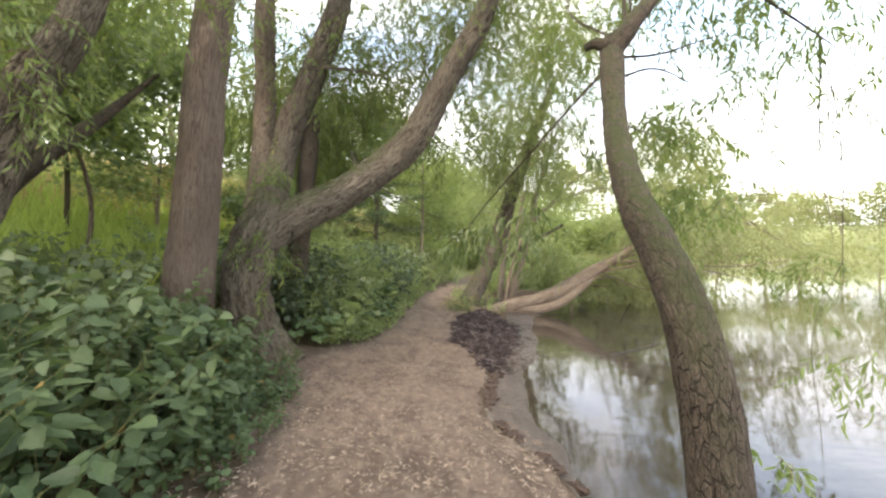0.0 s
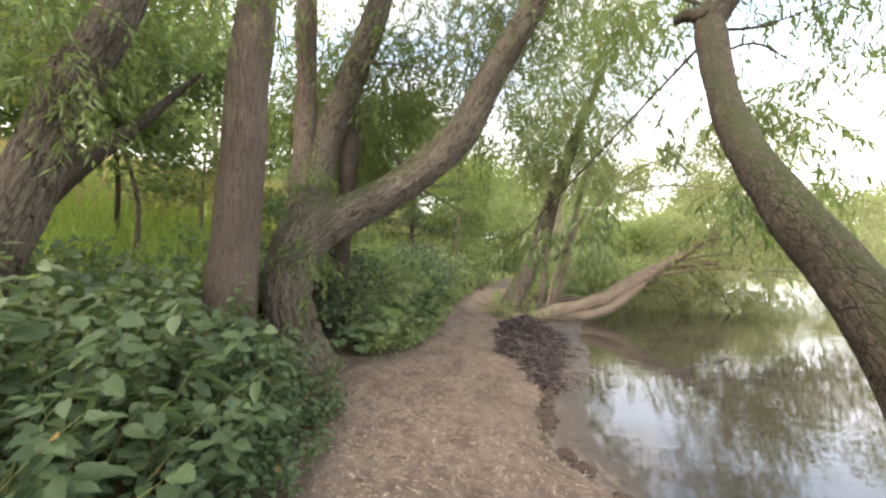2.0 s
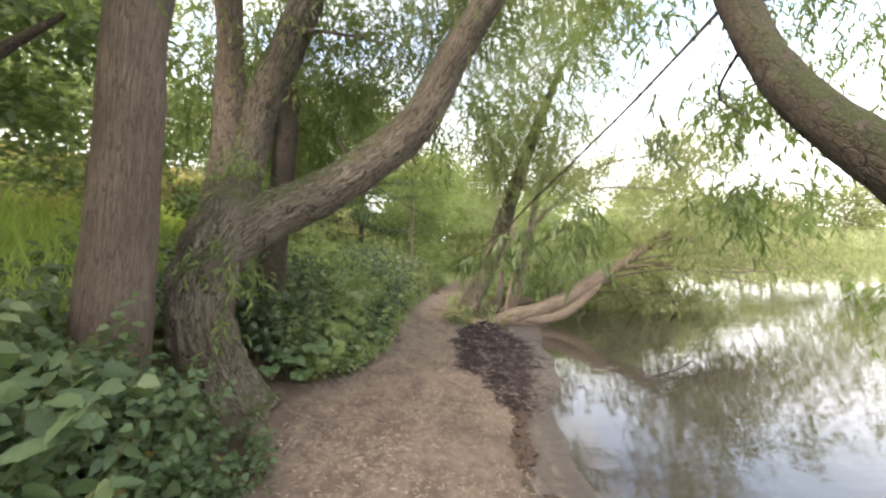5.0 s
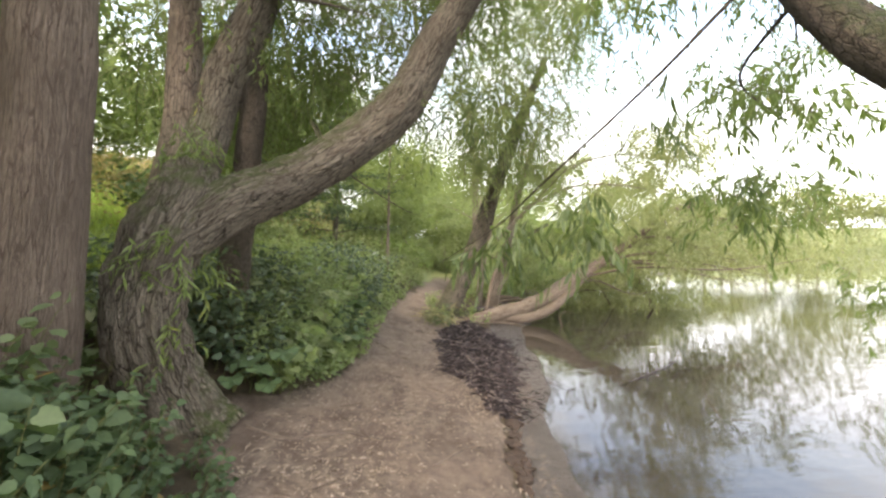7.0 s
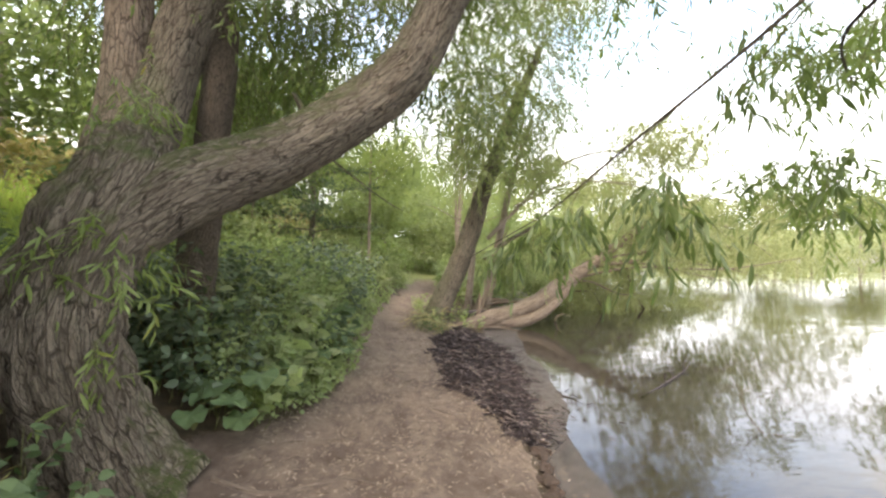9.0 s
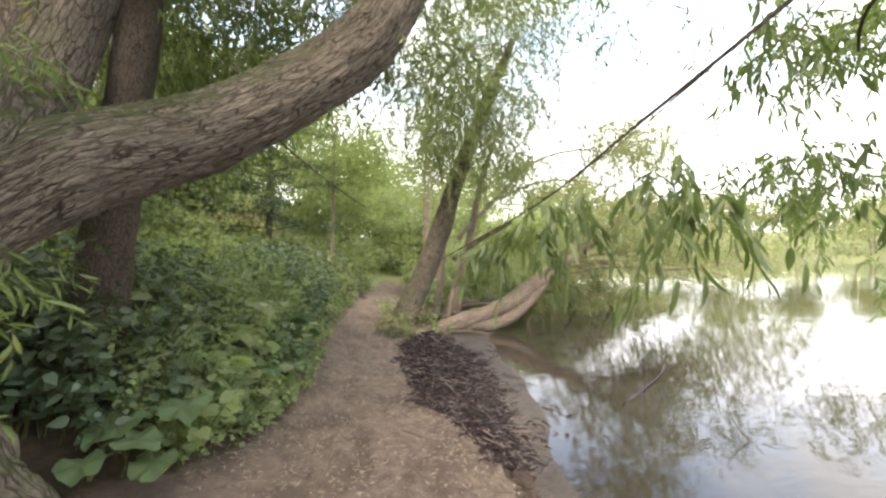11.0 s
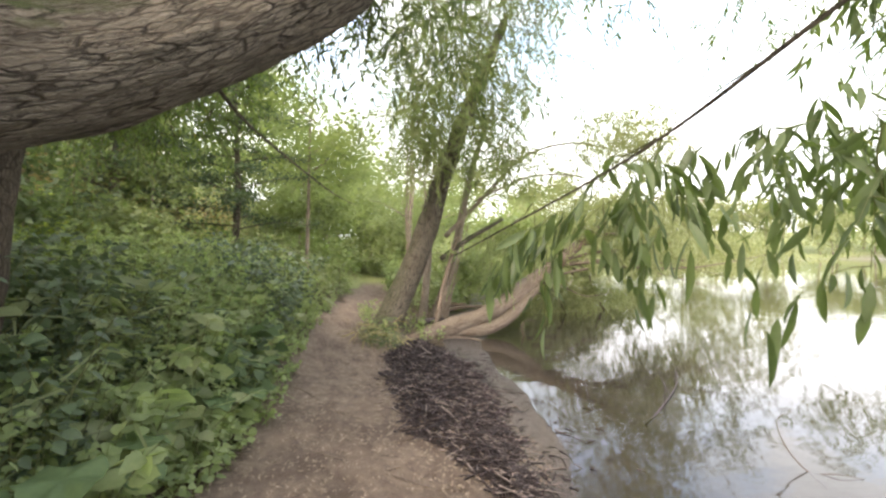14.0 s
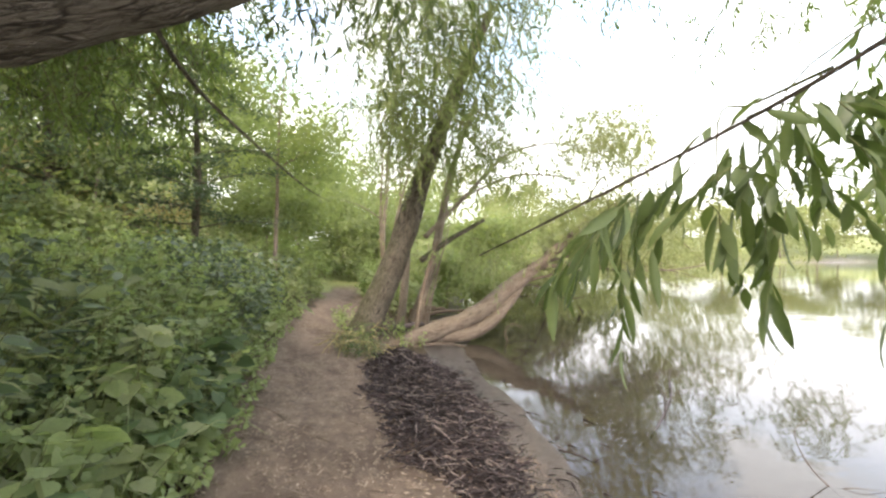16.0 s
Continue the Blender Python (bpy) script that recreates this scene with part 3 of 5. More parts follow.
# ---- the willows by the path ----
def red_trunk_tree():
    t = thing("tree", "tall straight tree with reddish-brown furrowed bark", "tree", (-2.84, 4.1, 0.3))
    part("trunk", bark_tube("trunk", [(-2.86, 4.12, 0.15), (-2.82, 4.09, 0.45), (-2.72, 4.05, 1.2), (-2.58, 3.97, 2.16), (-2.5, 3.95, 3.1), (-2.47, 4.1, 4.3), (-2.4, 4.2, 6.2), (-2.3, 4.3, 8.2)], [0.29, 0.26, 0.24, 0.215, 0.2, 0.19, 0.15, 0.09], BARK_RED, 40, 170, 0.012, 0.04, 0.05, 1), t)
    part("limb", bark_tube("limb", [(-2.44, 4.15, 5.0), (-2.9, 4.6, 5.8), (-3.5, 5.0, 6.4)], [0.09, 0.06, 0.02], BARK_RED, 10, 14, 0.004), t)
    willow_crown(t, "crown", 11, [((-2.6, 4.6, 7.0), (2.0, 1.6, 1.4), 130, 0.9, 22)], 0.11, 0.024, "diamond", LEAF_WILLOW)


def leaning_willow():
    t = thing("willow_tree", "old leaning willow with a thick mossy limb arching over the path", "tree", (-2.28, 4.66, 0.15))
    part("trunk", bark_tube("trunk", [(-2.12, 4.66, 0.0), (-2.2, 4.64, 0.22), (-2.33, 4.58, 0.68), (-2.4, 4.56, 1.12), (-2.32, 4.66, 1.59), (-2.22, 4.85, 1.95), (-2.25, 5.0, 2.2)], [0.33, 0.29, 0.255, 0.255, 0.28, 0.27, 0.2], BARK_WILLOW, 84, 180, 0.075, 0.08, 0.12, 2, 7), t)
    limb = part("limb", bark_tube("limb", [(-2.3, 4.62, 1.5), (-1.93, 4.88, 1.91), (-1.48, 5.2, 2.2), (-0.93, 5.4, 2.62), (-0.40, 5.5, 3.14), (-0.02, 5.52, 3.87), (0.5, 5.4, 4.7), (1.0, 5.3, 5.8)], [0.2, 0.235, 0.235, 0.23, 0.22, 0.19, 0.155, 0.1], BARK_WILLOW, 84, 300, 0.026, 0.05, 0, 3), t)
    part("stem", bark_tube("stem", [(-2.4, 4.75, 1.6), (-2.5, 5.15, 2.2), (-2.62, 5.5, 2.8), (-2.64, 5.6, 3.8), (-2.5, 5.3, 4.8), (-2.4, 5.3, 6.5)], [0.18, 0.17, 0.155, 0.15, 0.135, 0.08], BARK_MID, 32, 110, 0.014, 0.05, 0, 4), t)
    part("stem", bark_tube("stem", [(-2.25, 4.75, 1.6), (-2.4, 5.3, 2.3), (-2.42, 5.65, 2.9), (-2.3, 5.75, 3.4), (-1.99, 5.7, 4.07), (-1.55, 5.5, 4.95), (-1.2, 5.4, 6.3)], [0.2, 0.22, 0.22, 0.21, 0.195, 0.17, 0.09], BARK_WILLOW, 36, 120, 0.016, 0.06, 0, 5), t)
    part("stem", bark_tube("stem", [(-2.3, 5.75, 0.2), (-2.25, 5.75, 1.0), (-2.2, 5.78, 1.7), (-2.1, 5.82, 2.7), (-2.05, 5.9, 3.6)], [0.16, 0.15, 0.15, 0.14, 0.12], BARK_GREY, 28, 90, 0.02, 0.08, 0.05, 6), t, "dark rear stem hung with dead shoots")
    part("branch_stub", bark_tube("branch_stub", [(-1.95, 5.6, 4.1), (-1.75, 5.5, 4.15), (-1.2, 5.4, 4.05), (-0.7, 5.3, 3.9)], [0.05, 0.03, 0.016, 0.006], BARK_WILLOW, 8, 20, 0.003), t)
    part("branch", bark_tube("branch", [(-1.2, 5.45, 2.55), (-1.5, 6.2, 3.1), (-1.3, 7.0, 2.75), (-0.9, 8.0, 2.55), (-0.3, 9.4, 2.35), (0.1, 10.2, 2.3)], [0.024, 0.02, 0.017, 0.014, 0.009, 0.004], BARK_WILLOW, 8, 40, 0.004), limb, "bare drooping side branch")
    willow_crown(t, "crown", 21, [((-0.9, 6.4, 4.7), (1.9, 1.1, 1.1), 700, 0.75, 24), ((-2.7, 6.6, 4.3), (1.5, 1.3, 1.3), 560, 0.75, 24), ((0.6, 6.2, 5.6), (1.3, 1.2, 1.0), 420, 0.8, 24), ((-1.6, 5.6, 6.4), (2.0, 1.6, 1.2), 220, 0.9, 24), ((-2.3, 7.7, 3.4), (1.3, 0.9, 0.9), 330, 0.6, 22), ((-1.7, 7.6, 4.2), (1.3, 0.7, 0.6), 170, 0.6, 22)], 0.10, 0.02, "diamond", LEAF_WILLOW, 0.004, "", TWIG)
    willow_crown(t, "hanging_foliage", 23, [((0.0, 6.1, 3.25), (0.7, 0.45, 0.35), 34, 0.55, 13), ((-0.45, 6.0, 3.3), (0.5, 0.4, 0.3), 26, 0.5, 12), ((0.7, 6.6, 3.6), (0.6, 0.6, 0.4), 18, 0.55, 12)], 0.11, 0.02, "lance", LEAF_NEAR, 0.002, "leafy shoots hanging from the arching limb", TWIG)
    willow_crown(t, "sprout_growth", 22, [((-2.35, 5.05, 2.35), (0.28, 0.25, 0.4), 60, 0.28, 9), ((-2.15, 4.35, 1.5), (0.3, 0.12, 0.25), 22, 0.22, 8), ((-2.0, 4.6, 1.35), (0.1, 0.2, 0.3), 12, 0.26, 8), ((-2.1, 4.35, 0.9), (0.15, 0.1, 0.3), 10, 0.2, 7)], 0.10, 0.018, "lance", LEAF_WILLOW, 0.002, "thin leafy shoots on the bark", TWIG_GREEN)


def lakeside_willow():
    t = thing("willow_tree", "slender leaning willow with rough grey bark at the water's edge", "tree", (0.9, 1.12, -0.3))
    trunk = part("trunk", bark_tube("trunk", [(0.9, 1.05, -0.5), (0.91, 1.12, -0.1), (0.94, 1.22, 0.33), (0.97, 1.4, 1.0), (1.0, 1.62, 1.34), (1.02, 2.0, 1.74), (1.13, 2.42, 2.13), (1.26, 2.78, 2.55), (1.38, 3.08, 3.05), (1.42, 3.2, 3.25)], [0.12, 0.108, 0.1, 0.095, 0.09, 0.083, 0.08, 0.08, 0.092, 0.085], BARK_GREY, 44, 200, 0.012, 0.05, 0.02, 7), t)
    part("stub", bark_tube("stub", [(1.36, 3.1, 3.16), (1.28, 3.16, 3.22), (1.2, 3.2, 3.2)], [0.06, 0.045, 0.03], BARK_GREY, 12, 14, 0.012), trunk, "broken dark branch stub")
    limb = part("limb", bark_tube("limb", [(1.38, 3.1, 3.1), (1.58, 3.1, 3.38), (1.85, 3.3, 3.75), (2.3, 3.6, 4.6), (2.8, 3.9, 5.6)], [0.08, 0.07, 0.065, 0.05, 0.03], BARK_GREY, 16, 50, 0.008), t)
    g = rng(5)
    for a, b, r in [((1.5, 3.1, 3.3), (1.9, 3.9, 4.4), 0.02), ((1.42, 3.15, 3.1), (2.5, 3.6, 3.5), 0.016), ((1.4, 3.15, 2.9), (2.7, 4.1, 3.3), 0.014), ((1.42, 3.2, 3.3), (1.6, 3.6, 4.4), 0.014), ((1.3, 2.9, 2.7), (2.6, 4.2, 2.7), 0.012), ((1.42, 3.2, 3.3), (1.3, 3.7, 4.3), 0.012), ((2.0, 3.4, 4.0), (3.6, 4.2, 4.4), 0.02), ((2.2, 3.5, 4.4), (3.9, 3.9, 3.7), 0.02), ((3.9, 3.9, 3.7), (4.3, 4.2, 1.9), 0.009), ((3.9, 3.9, 3.7), (3.5, 3.3, 1.4), 0.007), ((3.5, 3.3, 1.4), (2.6, 2.6, 0.3), 0.005)]:
        a, b = np.array(a), np.array(b)
        m = (a + b) / 2 + g.normal(size=3) * 0.12
        part("branch", bark_tube("branch", [a, m, b, b + (b - m) * 0.5], [r, r * 0.8, r * 0.5, r * 0.2], BARK_GREY, 7, 20, 0.003), limb)
    # the long branch that droops over the path
    part("drooping_branch", bark_tube("drooping_branch", [(1.36, 3.12, 3.0), (1.1, 3.15, 2.72), (0.82, 3.32, 2.4), (0.45, 3.8, 1.97), (0.27, 4.12, 1.74), (-0.0, 4.5, 1.52), (-0.13, 4.68, 1.42)], [0.014, 0.011, 0.009, 0.007, 0.005, 0.0035, 0.002], BARK_GREY, 8, 60, 0.002), t, "thin bare branch drooping to eye level")
    st = Sticks()
    B, A = [], []
    clusters = [((0.62, 3.6, 2.15), (0.5, 4.25, 1.72), 0.17, 14), ((0.95, 3.25, 2.5), (1.0, 4.2, 1.85), 0.22, 15), ((0.9, 3.3, 2.45), (0.8, 3.85, 1.68), 0.2, 15), ((1.8, 3.4, 3.2), (2.25, 4.1, 1.95), 0.3, 12),
                ((0.3, 4.1, 1.77), (0.3, 4.3, 1.62), 0.13, 8), ((0.05, 4.45, 1.56), (0.16, 4.5, 1.5), 0.1, 5), ((1.7, 3.3, 3.4), (1.6, 4.1, 2.6), 0.3, 10)]
    for a, c, r, k in clusters:
        a, c = np.array(a), np.array(c)
        st.add(spline([a, (a * 0.55 + c * 0.45) + [0.04, 0.06, 0.06], c + [0, 0, 0.12], c - [0, 0, 0.15]], 14), 0.004, 0.0015, 5)
        p = c + g.normal(size=(k, 3)) * [r * 0.5, r * 0.5, r * 0.45]
        w = unit(g.normal(size=(k, 3)) * [0.8, 0.8, 0.3] + [0, 0, -0.2])
        b, al = shoots(g, p, w, g.uniform(0.14, 0.34, k), 0.6, 8, st, 0.0018, 4)
        B.append(b), A.append(al)
    B, A = np.vstack(B), np.vstack(A)
    way, up = willow_leaves(g, B, A, 0.7)
    way = unit(way + [0, 0, -0.45])
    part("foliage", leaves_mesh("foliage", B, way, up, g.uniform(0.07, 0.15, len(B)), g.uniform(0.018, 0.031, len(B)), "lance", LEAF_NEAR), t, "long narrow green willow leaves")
    part("twigwork", st.mesh("twigwork", TWIG_GREEN), t)
    willow_crown(t, "crown", 31, [((2.7, 4.1, 2.9), (0.8, 0.6, 0.45), 75, 0.45, 14), ((3.4, 4.2, 4.4), (1.6, 0.9, 0.5), 170, 0.5, 14), ((2.2, 3.9, 4.7), (1.0, 0.8, 0.6), 110, 0.5, 14), ((3.2, 4.8, 2.2), (0.7, 0.7, 0.4), 70, 0.4, 14), ((1.2, 4.2, 3.9), (0.7, 0.5, 0.4), 60, 0.5, 14), ((3.6, 6.0, 4.3), (1.9, 1.1, 0.45), 55, 0.45, 13), ((4.6, 3.8, 3.6), (1.0, 1.0, 0.6), 30, 0.45, 13), ((4.3, 4.3, 1.3), (0.6, 0.5, 0.25), 26, 0.4, 13), ((3.4, 3.2, 0.6), (0.45, 0.4, 0.2), 12, 0.35, 12), ((2.4, 2.5, 0.05), (0.3, 0.25, 0.1), 5, 0.3, 11), ((3.4, 4.6, 6.6), (2.6, 2.2, 1.2), 420, 0.8, 16)], 0.115, 0.022, "lance", LEAF_WILLOW, 0.003, "", TWIG, 5)


def left_fork():
    t = thing("tree", "thick leaning forked tree with dark bark", "tree", (-3.75, 2.4, 0.6))
    part("trunk", bark_tube("trunk", [(-3.8, 2.5, 0.3), (-3.6, 2.55, 1.0), (-3.34, 2.6, 1.65), (-3.12, 2.63, 2.15), (-2.88, 2.65, 2.66), (-2.55, 2.7, 3.3), (-2.3, 2.9, 4.8)], [0.22, 0.19, 0.17, 0.155, 0.14, 0.11, 0.07], BARK_WILLOW, 36, 110, 0.02, 0.06, 0.08, 8), t)
    part("stem", bark_tube("stem", [(-3.4, 2.6, 1.5), (-3.65, 2.55, 1.95), (-4.0, 2.5, 2.4), (-4.5, 2.4, 3.4)], [0.15, 0.15, 0.13, 0.08], BARK_WILLOW, 24, 50, 0.015), t)
    part("limb", bark_tube("limb", [(-3.62, 2.6, 0.95), (-3.72, 2.9, 1.55), (-3.52, 3.12, 2.1), (-3.22, 3.52, 2.7), (-2.95, 3.9, 3.3)], [0.1, 0.088, 0.075, 0.055, 0.015], BARK_GREY, 16, 60, 0.01), t)
    # The blobs at z 5.4 and 5.6 are unseen, added to shade the near brambles.
    willow_crown(t, "crown", 41, [((-3.1, 3.3, 4.4), (1.5, 1.0, 0.9), 330, 0.6, 20), ((-3.3, 2.9, 3.2), (0.6, 0.4, 0.4), 60, 0.35, 14), ((-2.85, 2.45, 2.75), (0.45, 0.25, 0.4), 70, 0.35, 13), ((-2.4, 0.9, 5.4), (1.9, 1.7, 0.9), 260, 0.8, 22), ((-4.6, 1.6, 4.6), (1.4, 1.4, 0.9), 170, 0.7, 20), ((-1.2, -0.8, 5.6), (1.8, 1.4, 0.8), 200, 0.8, 20)], 0.10, 0.02, "diamond", LEAF_WILLOW, 0.003, "", TWIG)


def far_willow():
    t = thing("willow_tree", "leaning willow with a mossy trunk and drooping bright foliage", "tree", (0.74, 10.85, -0.05))
    part("trunk", bark_tube("trunk", [(0.68, 10.87, -0.3), (0.78, 10.87, 0.0), (1.25, 10.99, 0.95), (1.67, 11.03, 2.0), (2.04, 10.9, 3.2), (2.46, 10.5, 4.55), (2.95, 9.9, 6.0)], [0.33, 0.29, 0.245, 0.23, 0.195, 0.14, 0.07], BARK_WILLOW, 32, 110, 0.02, 0.06, 0.12, 9), t)
    part("stem", bark_tube("stem", [(2.0, 11.7, -0.1), (2.4, 11.65, 1.0), (2.64, 11.6, 2.04), (2.87, 11.5, 3.25), (3.4, 11.3, 5.0)], [0.1, 0.095, 0.09, 0.08, 0.04], BARK_FAR, 20, 60, 0.012), t)
    part("stem", bark_tube("stem", [(1.75, 11.7, -0.1), (1.9, 11.8, 1.2), (2.0, 11.9, 2.4)], [0.1, 0.085, 0.05], BARK_FAR, 14, 30, 0.01), t)
    part("limb", bark_tube("limb", [(2.2, 11.4, 1.8), (3.2, 11.3, 2.8), (4.1, 11.1, 3.7), (5.4, 11.0, 4.1), (6.8, 11.0, 4.0)], [0.055, 0.045, 0.035, 0.025, 0.01], BARK_FAR, 10, 50, 0.006), t)
    part("limb", bark_tube("limb", [(2.8, 11.1, 2.6), (4.2, 10.9, 3.2), (5.6, 10.7, 3.2), (7.0, 10.6, 2.9)], [0.035, 0.028, 0.02, 0.008], BARK_FAR, 10, 40, 0.005), t)
    part("dead_stem", bark_tube("dead_stem", [(1.7, 10.6, -0.15), (1.85, 10.65, 0.6), (2.1, 10.7, 1.4), (2.25, 10.7, 1.75)], [0.05, 0.045, 0.035, 0.02], BARK_PALE, 8, 24, 0.006), t, "bleached dead stem")
    g = rng(57)
    for i in range(11):
        x, y, h = g.uniform(1.35, 2.3), g.uniform(10.9, 11.6), g.uniform(0.8, 2.3)
        r = g.uniform(0.012, 0.026)
        part("dead_stem", bark_tube("dead_stem", [(x, y, -0.15), (x + h * 0.1 + g.normal() * 0.06, y, h * 0.4), (x + h * 0.28 + g.normal() * 0.1, y + g.normal() * 0.1, h)], [r, r * 0.8, r * 0.35], BARK_FAR, 6, 14, 0.003), t)
    part("broken_limb", bark_tube("broken_limb", [(2.0, 11.1, 1.3), (2.7, 11.2, 1.75), (3.2, 11.3, 2.0), (3.6, 11.3, 2.22)], [0.06, 0.055, 0.05, 0.04], BARK_WILLOW, 12, 30, 0.012), t, "dark broken limb")
    willow_crown(t, "crown", 51, [((2.3, 10.2, 5.2), (2.0, 1.5, 1.9), 820, 0.9, 24), ((1.6, 10.3, 3.9), (0.9, 0.8, 1.0), 200, 0.8, 22), ((3.2, 9.7, 3.2), (0.9, 0.7, 0.7), 90, 0.7, 20), ((2.6, 9.4, 7.0), (2.4, 1.8, 1.2), 520, 1.0, 24), ((2.8, 10.2, 1.6), (0.9, 0.5, 0.5), 60, 0.6, 20)], 0.12, 0.026, "diamond", LEAF_WILLOW_HAZE, 0.004, "", TWIG, 4)


def fallen_trunk():
    t = thing("fallen_trunk", "bare pale willow trunk lying out over the water", "log", (1.1, 10.2, -0.25))
    trunk = part("trunk", bark_tube("trunk", [(0.95, 10.08, -0.24), (1.5, 10.2, -0.1), (2.5, 10.45, 0.08), (3.4, 10.75, 0.34), (4.3, 11.0, 0.8), (5.4, 11.3, 1.35), (6.6, 11.6, 2.05), (7.9, 11.75, 2.85)], [0.1, 0.15, 0.175, 0.185, 0.17, 0.12, 0.09, 0.05], BARK_PALE, 28, 140, 0.03, 0.12, 0, 10), t)
    part("limb", bark_tube("limb", [(1.9, 10.3, -0.14), (2.7, 10.4, -0.14), (3.4, 10.6, 0.06), (4.1, 10.85, 0.5), (4.45, 11.0, 0.75)], [0.09, 0.13, 0.13, 0.11, 0.06], BARK_PALE, 16, 60, 0.014), t)
    g = rng(61)
    for i in range(26):
        st = Sticks()
        s = g.uniform(0.5, 1)
        a = np.array([4 + 3.8 * (s - 0.5) * 2, 11.4, 0.6 + 2.3 * (s - 0.5) * 2])
        d = unit(np.array([0.9, g.uniform(-0.5, 0.5), g.uniform(-0.25, 0.15)]))
        ln = g.uniform(2.0, 5.5)
        st.add(spline([a, a + d * ln * 0.35 + [0, 0, 0.2], a + d * ln * 0.7 + [0, 0, -0.05], a + d * ln + [0, 0, g.uniform(-0.9, 0.2)]], 14), g.uniform(0.02, 0.05), 0.006, 6)
        part("branch", st.mesh("branch", BARK_PALE), trunk)
    willow_crown(t, "crown", 62, [((7.5, 11.2, 1.5), (2.8, 1.4, 0.7), 330, 0.6, 18), ((11.5, 12, 1.6), (3.6, 1.8, 0.9), 420, 0.7, 18), ((6.0, 12.6, 0.8), (2.2, 0.9, 0.7), 300, 0.6, 18), ((15.5, 14, 1.4), (3.5, 2.0, 1.0), 380, 0.7, 18), ((6.2, 10.2, 4.2), (1.7, 1.2, 0.9), 380, 0.6, 16), ((5.9, 9.5, 2.3), (1.5, 1.0, 0.9), 240, 0.6, 16), ((6.4, 12.4, 0.35), (2.0, 0.9, 0.45), 240, 0.55, 18), ((8.6, 12.9, 0.3), (1.4, 0.9, 0.4), 130, 0.55, 18), ((6.4, 11.6, 2.5), (1.7, 1.0, 0.9), 260, 0.6, 16), ((8.8, 12.2, 2.6), (1.9, 1.2, 0.9), 260, 0.6, 16), ((8.7, 9.8, 2.4), (1.6, 1.0, 0.8), 110, 0.6, 16), ((11.5, 9.0, 2.4), (1.7, 1.0, 0.8), 120, 0.6, 16)], 0.13, 0.03, "diamond", LEAF_HAZE_PALE, clump=4)


red_trunk_tree()
leaning_willow()
lakeside_willow()
left_fork()
far_willow()
fallen_trunk()


# ---- undergrowth ----
def shrub(name, label, seed, x0, x1, y0, y1, height, stems, per, leaf, kind, mat, lean=(0, 0), stem_mat=None, category="shrub", spread=0.35, group="", keep=None, wid=0.78, low=None):
    """Many arching stems from the ground in a rectangle of the plan, leaves along each."""
    g = rng(seed)
    x, y = g.uniform(x0, x1, stems), g.uniform(y0, y1, stems)
    if keep is not None:
        ok = keep(x, y)
        x, y = x[ok], y[ok]
    z = np.array([ground_at(a, b) for a, b in zip(x, y)])
    n = len(x)
    h = height * g.uniform(0.4, 1.2, n)
    if low is None and x1 < 0.7 and height > 0.4:
        h *= np.clip(0.35 + (path_left(y) - x) / 0.8, 0.35, 1.0)
    top = np.stack([x + lean[0] * h + g.normal(0, spread, n) * h, y + lean[1] * h + g.normal(0, spread, n) * h, z + h], -1)
    foot = np.stack([x, y, z - 0.02], -1)
    mid = (foot + top) / 2 + np.stack([np.zeros(n), np.zeros(n), h * 0.22], -1)
    e = thing(name, label, category, (float(x.mean()), float(y.mean()), float(z.min())), group)
    st = Sticks()
    s5 = np.linspace(0, 1, 5)[:, None]
    for a, m, b in zip(foot, mid, top):
        st.add((1 - s5) ** 2 * a + 2 * s5 * (1 - s5) * m + s5 ** 2 * b, 0.004, 0.0015, 3)
    part("stem_growth", st.mesh("stem_growth", stem_mat or TWIG_GREEN), e)
    s = g.uniform(0.15, 1.0, (n, per)) ** 0.75
    s = s[..., None]
    P = ((1 - s) ** 2 * foot[:, None] + 2 * s * (1 - s) * mid[:, None] + s ** 2 * top[:, None]).reshape(-1, 3)
    m = len(P)
    out = g.normal(size=(m, 3)) * [1, 1, 0.25]
    P = P + unit(out) * g.uniform(0.01, 0.07, (m, 1)) * max(0.6, height)
    way = unit(out + [0.15, 0, -0.3])
    up = unit(g.normal(size=(m, 3)) * 0.62 + [0.12, -0.1, 1.0])
    me = leaves_mesh("foliage", P, way, up, leaf * g.uniform(0.5, 1.3, m), leaf * wid * g.uniform(0.6, 1.15, m), kind, mat)
    part("foliage", me, e)
    return e


def left_of_path(x, y):
    return x < path_left(y) - 0.05


off_trunk = lambda x, y: left_of_path(x, y) & (((x + 2.3) ** 2 + (y - 4.6) ** 2) > 0.5) & (((x + 2.84) ** 2 + (y - 4.1) ** 2) > 0.12)

shrub("bramble_bush", "dense dark green bramble bush with broad leaves beside the path", 101, -2.6, -1.45, 0.9, 2.6, 0.68, 210, 15, 0.06, "lobed", LEAF_BRAMBLE, (0.1, 0), keep=left_of_path)
shrub("bramble_bush", "dense dark green bramble bush with broad leaves beside the path", 102, -2.6, -1.4, 2.4, 3.9, 0.5, 260, 16, 0.058, "broad", LEAF_BRAMBLE, (0.1, 0), keep=lambda x, y: off_trunk(x, y) & (x < -1.3 - 0.28 * (y - 2)))
shrub("sycamore_sapling", "low sapling with large bright lobed leaves", 103, -2.7, -1.5, 0.9, 2.9, 0.74, 150, 9, 0.11, "lobed", LEAF_BRAMBLE, (0.1, 0), keep=left_of_path)
shrub("ivy_bush", "leafy ivy and bramble heaped against the tree feet", 134, -2.95, -2.0, 3.1, 3.65, 0.52, 190, 15, 0.075, "broad", LEAF_BRAMBLE, (0.05, 0), low=1)
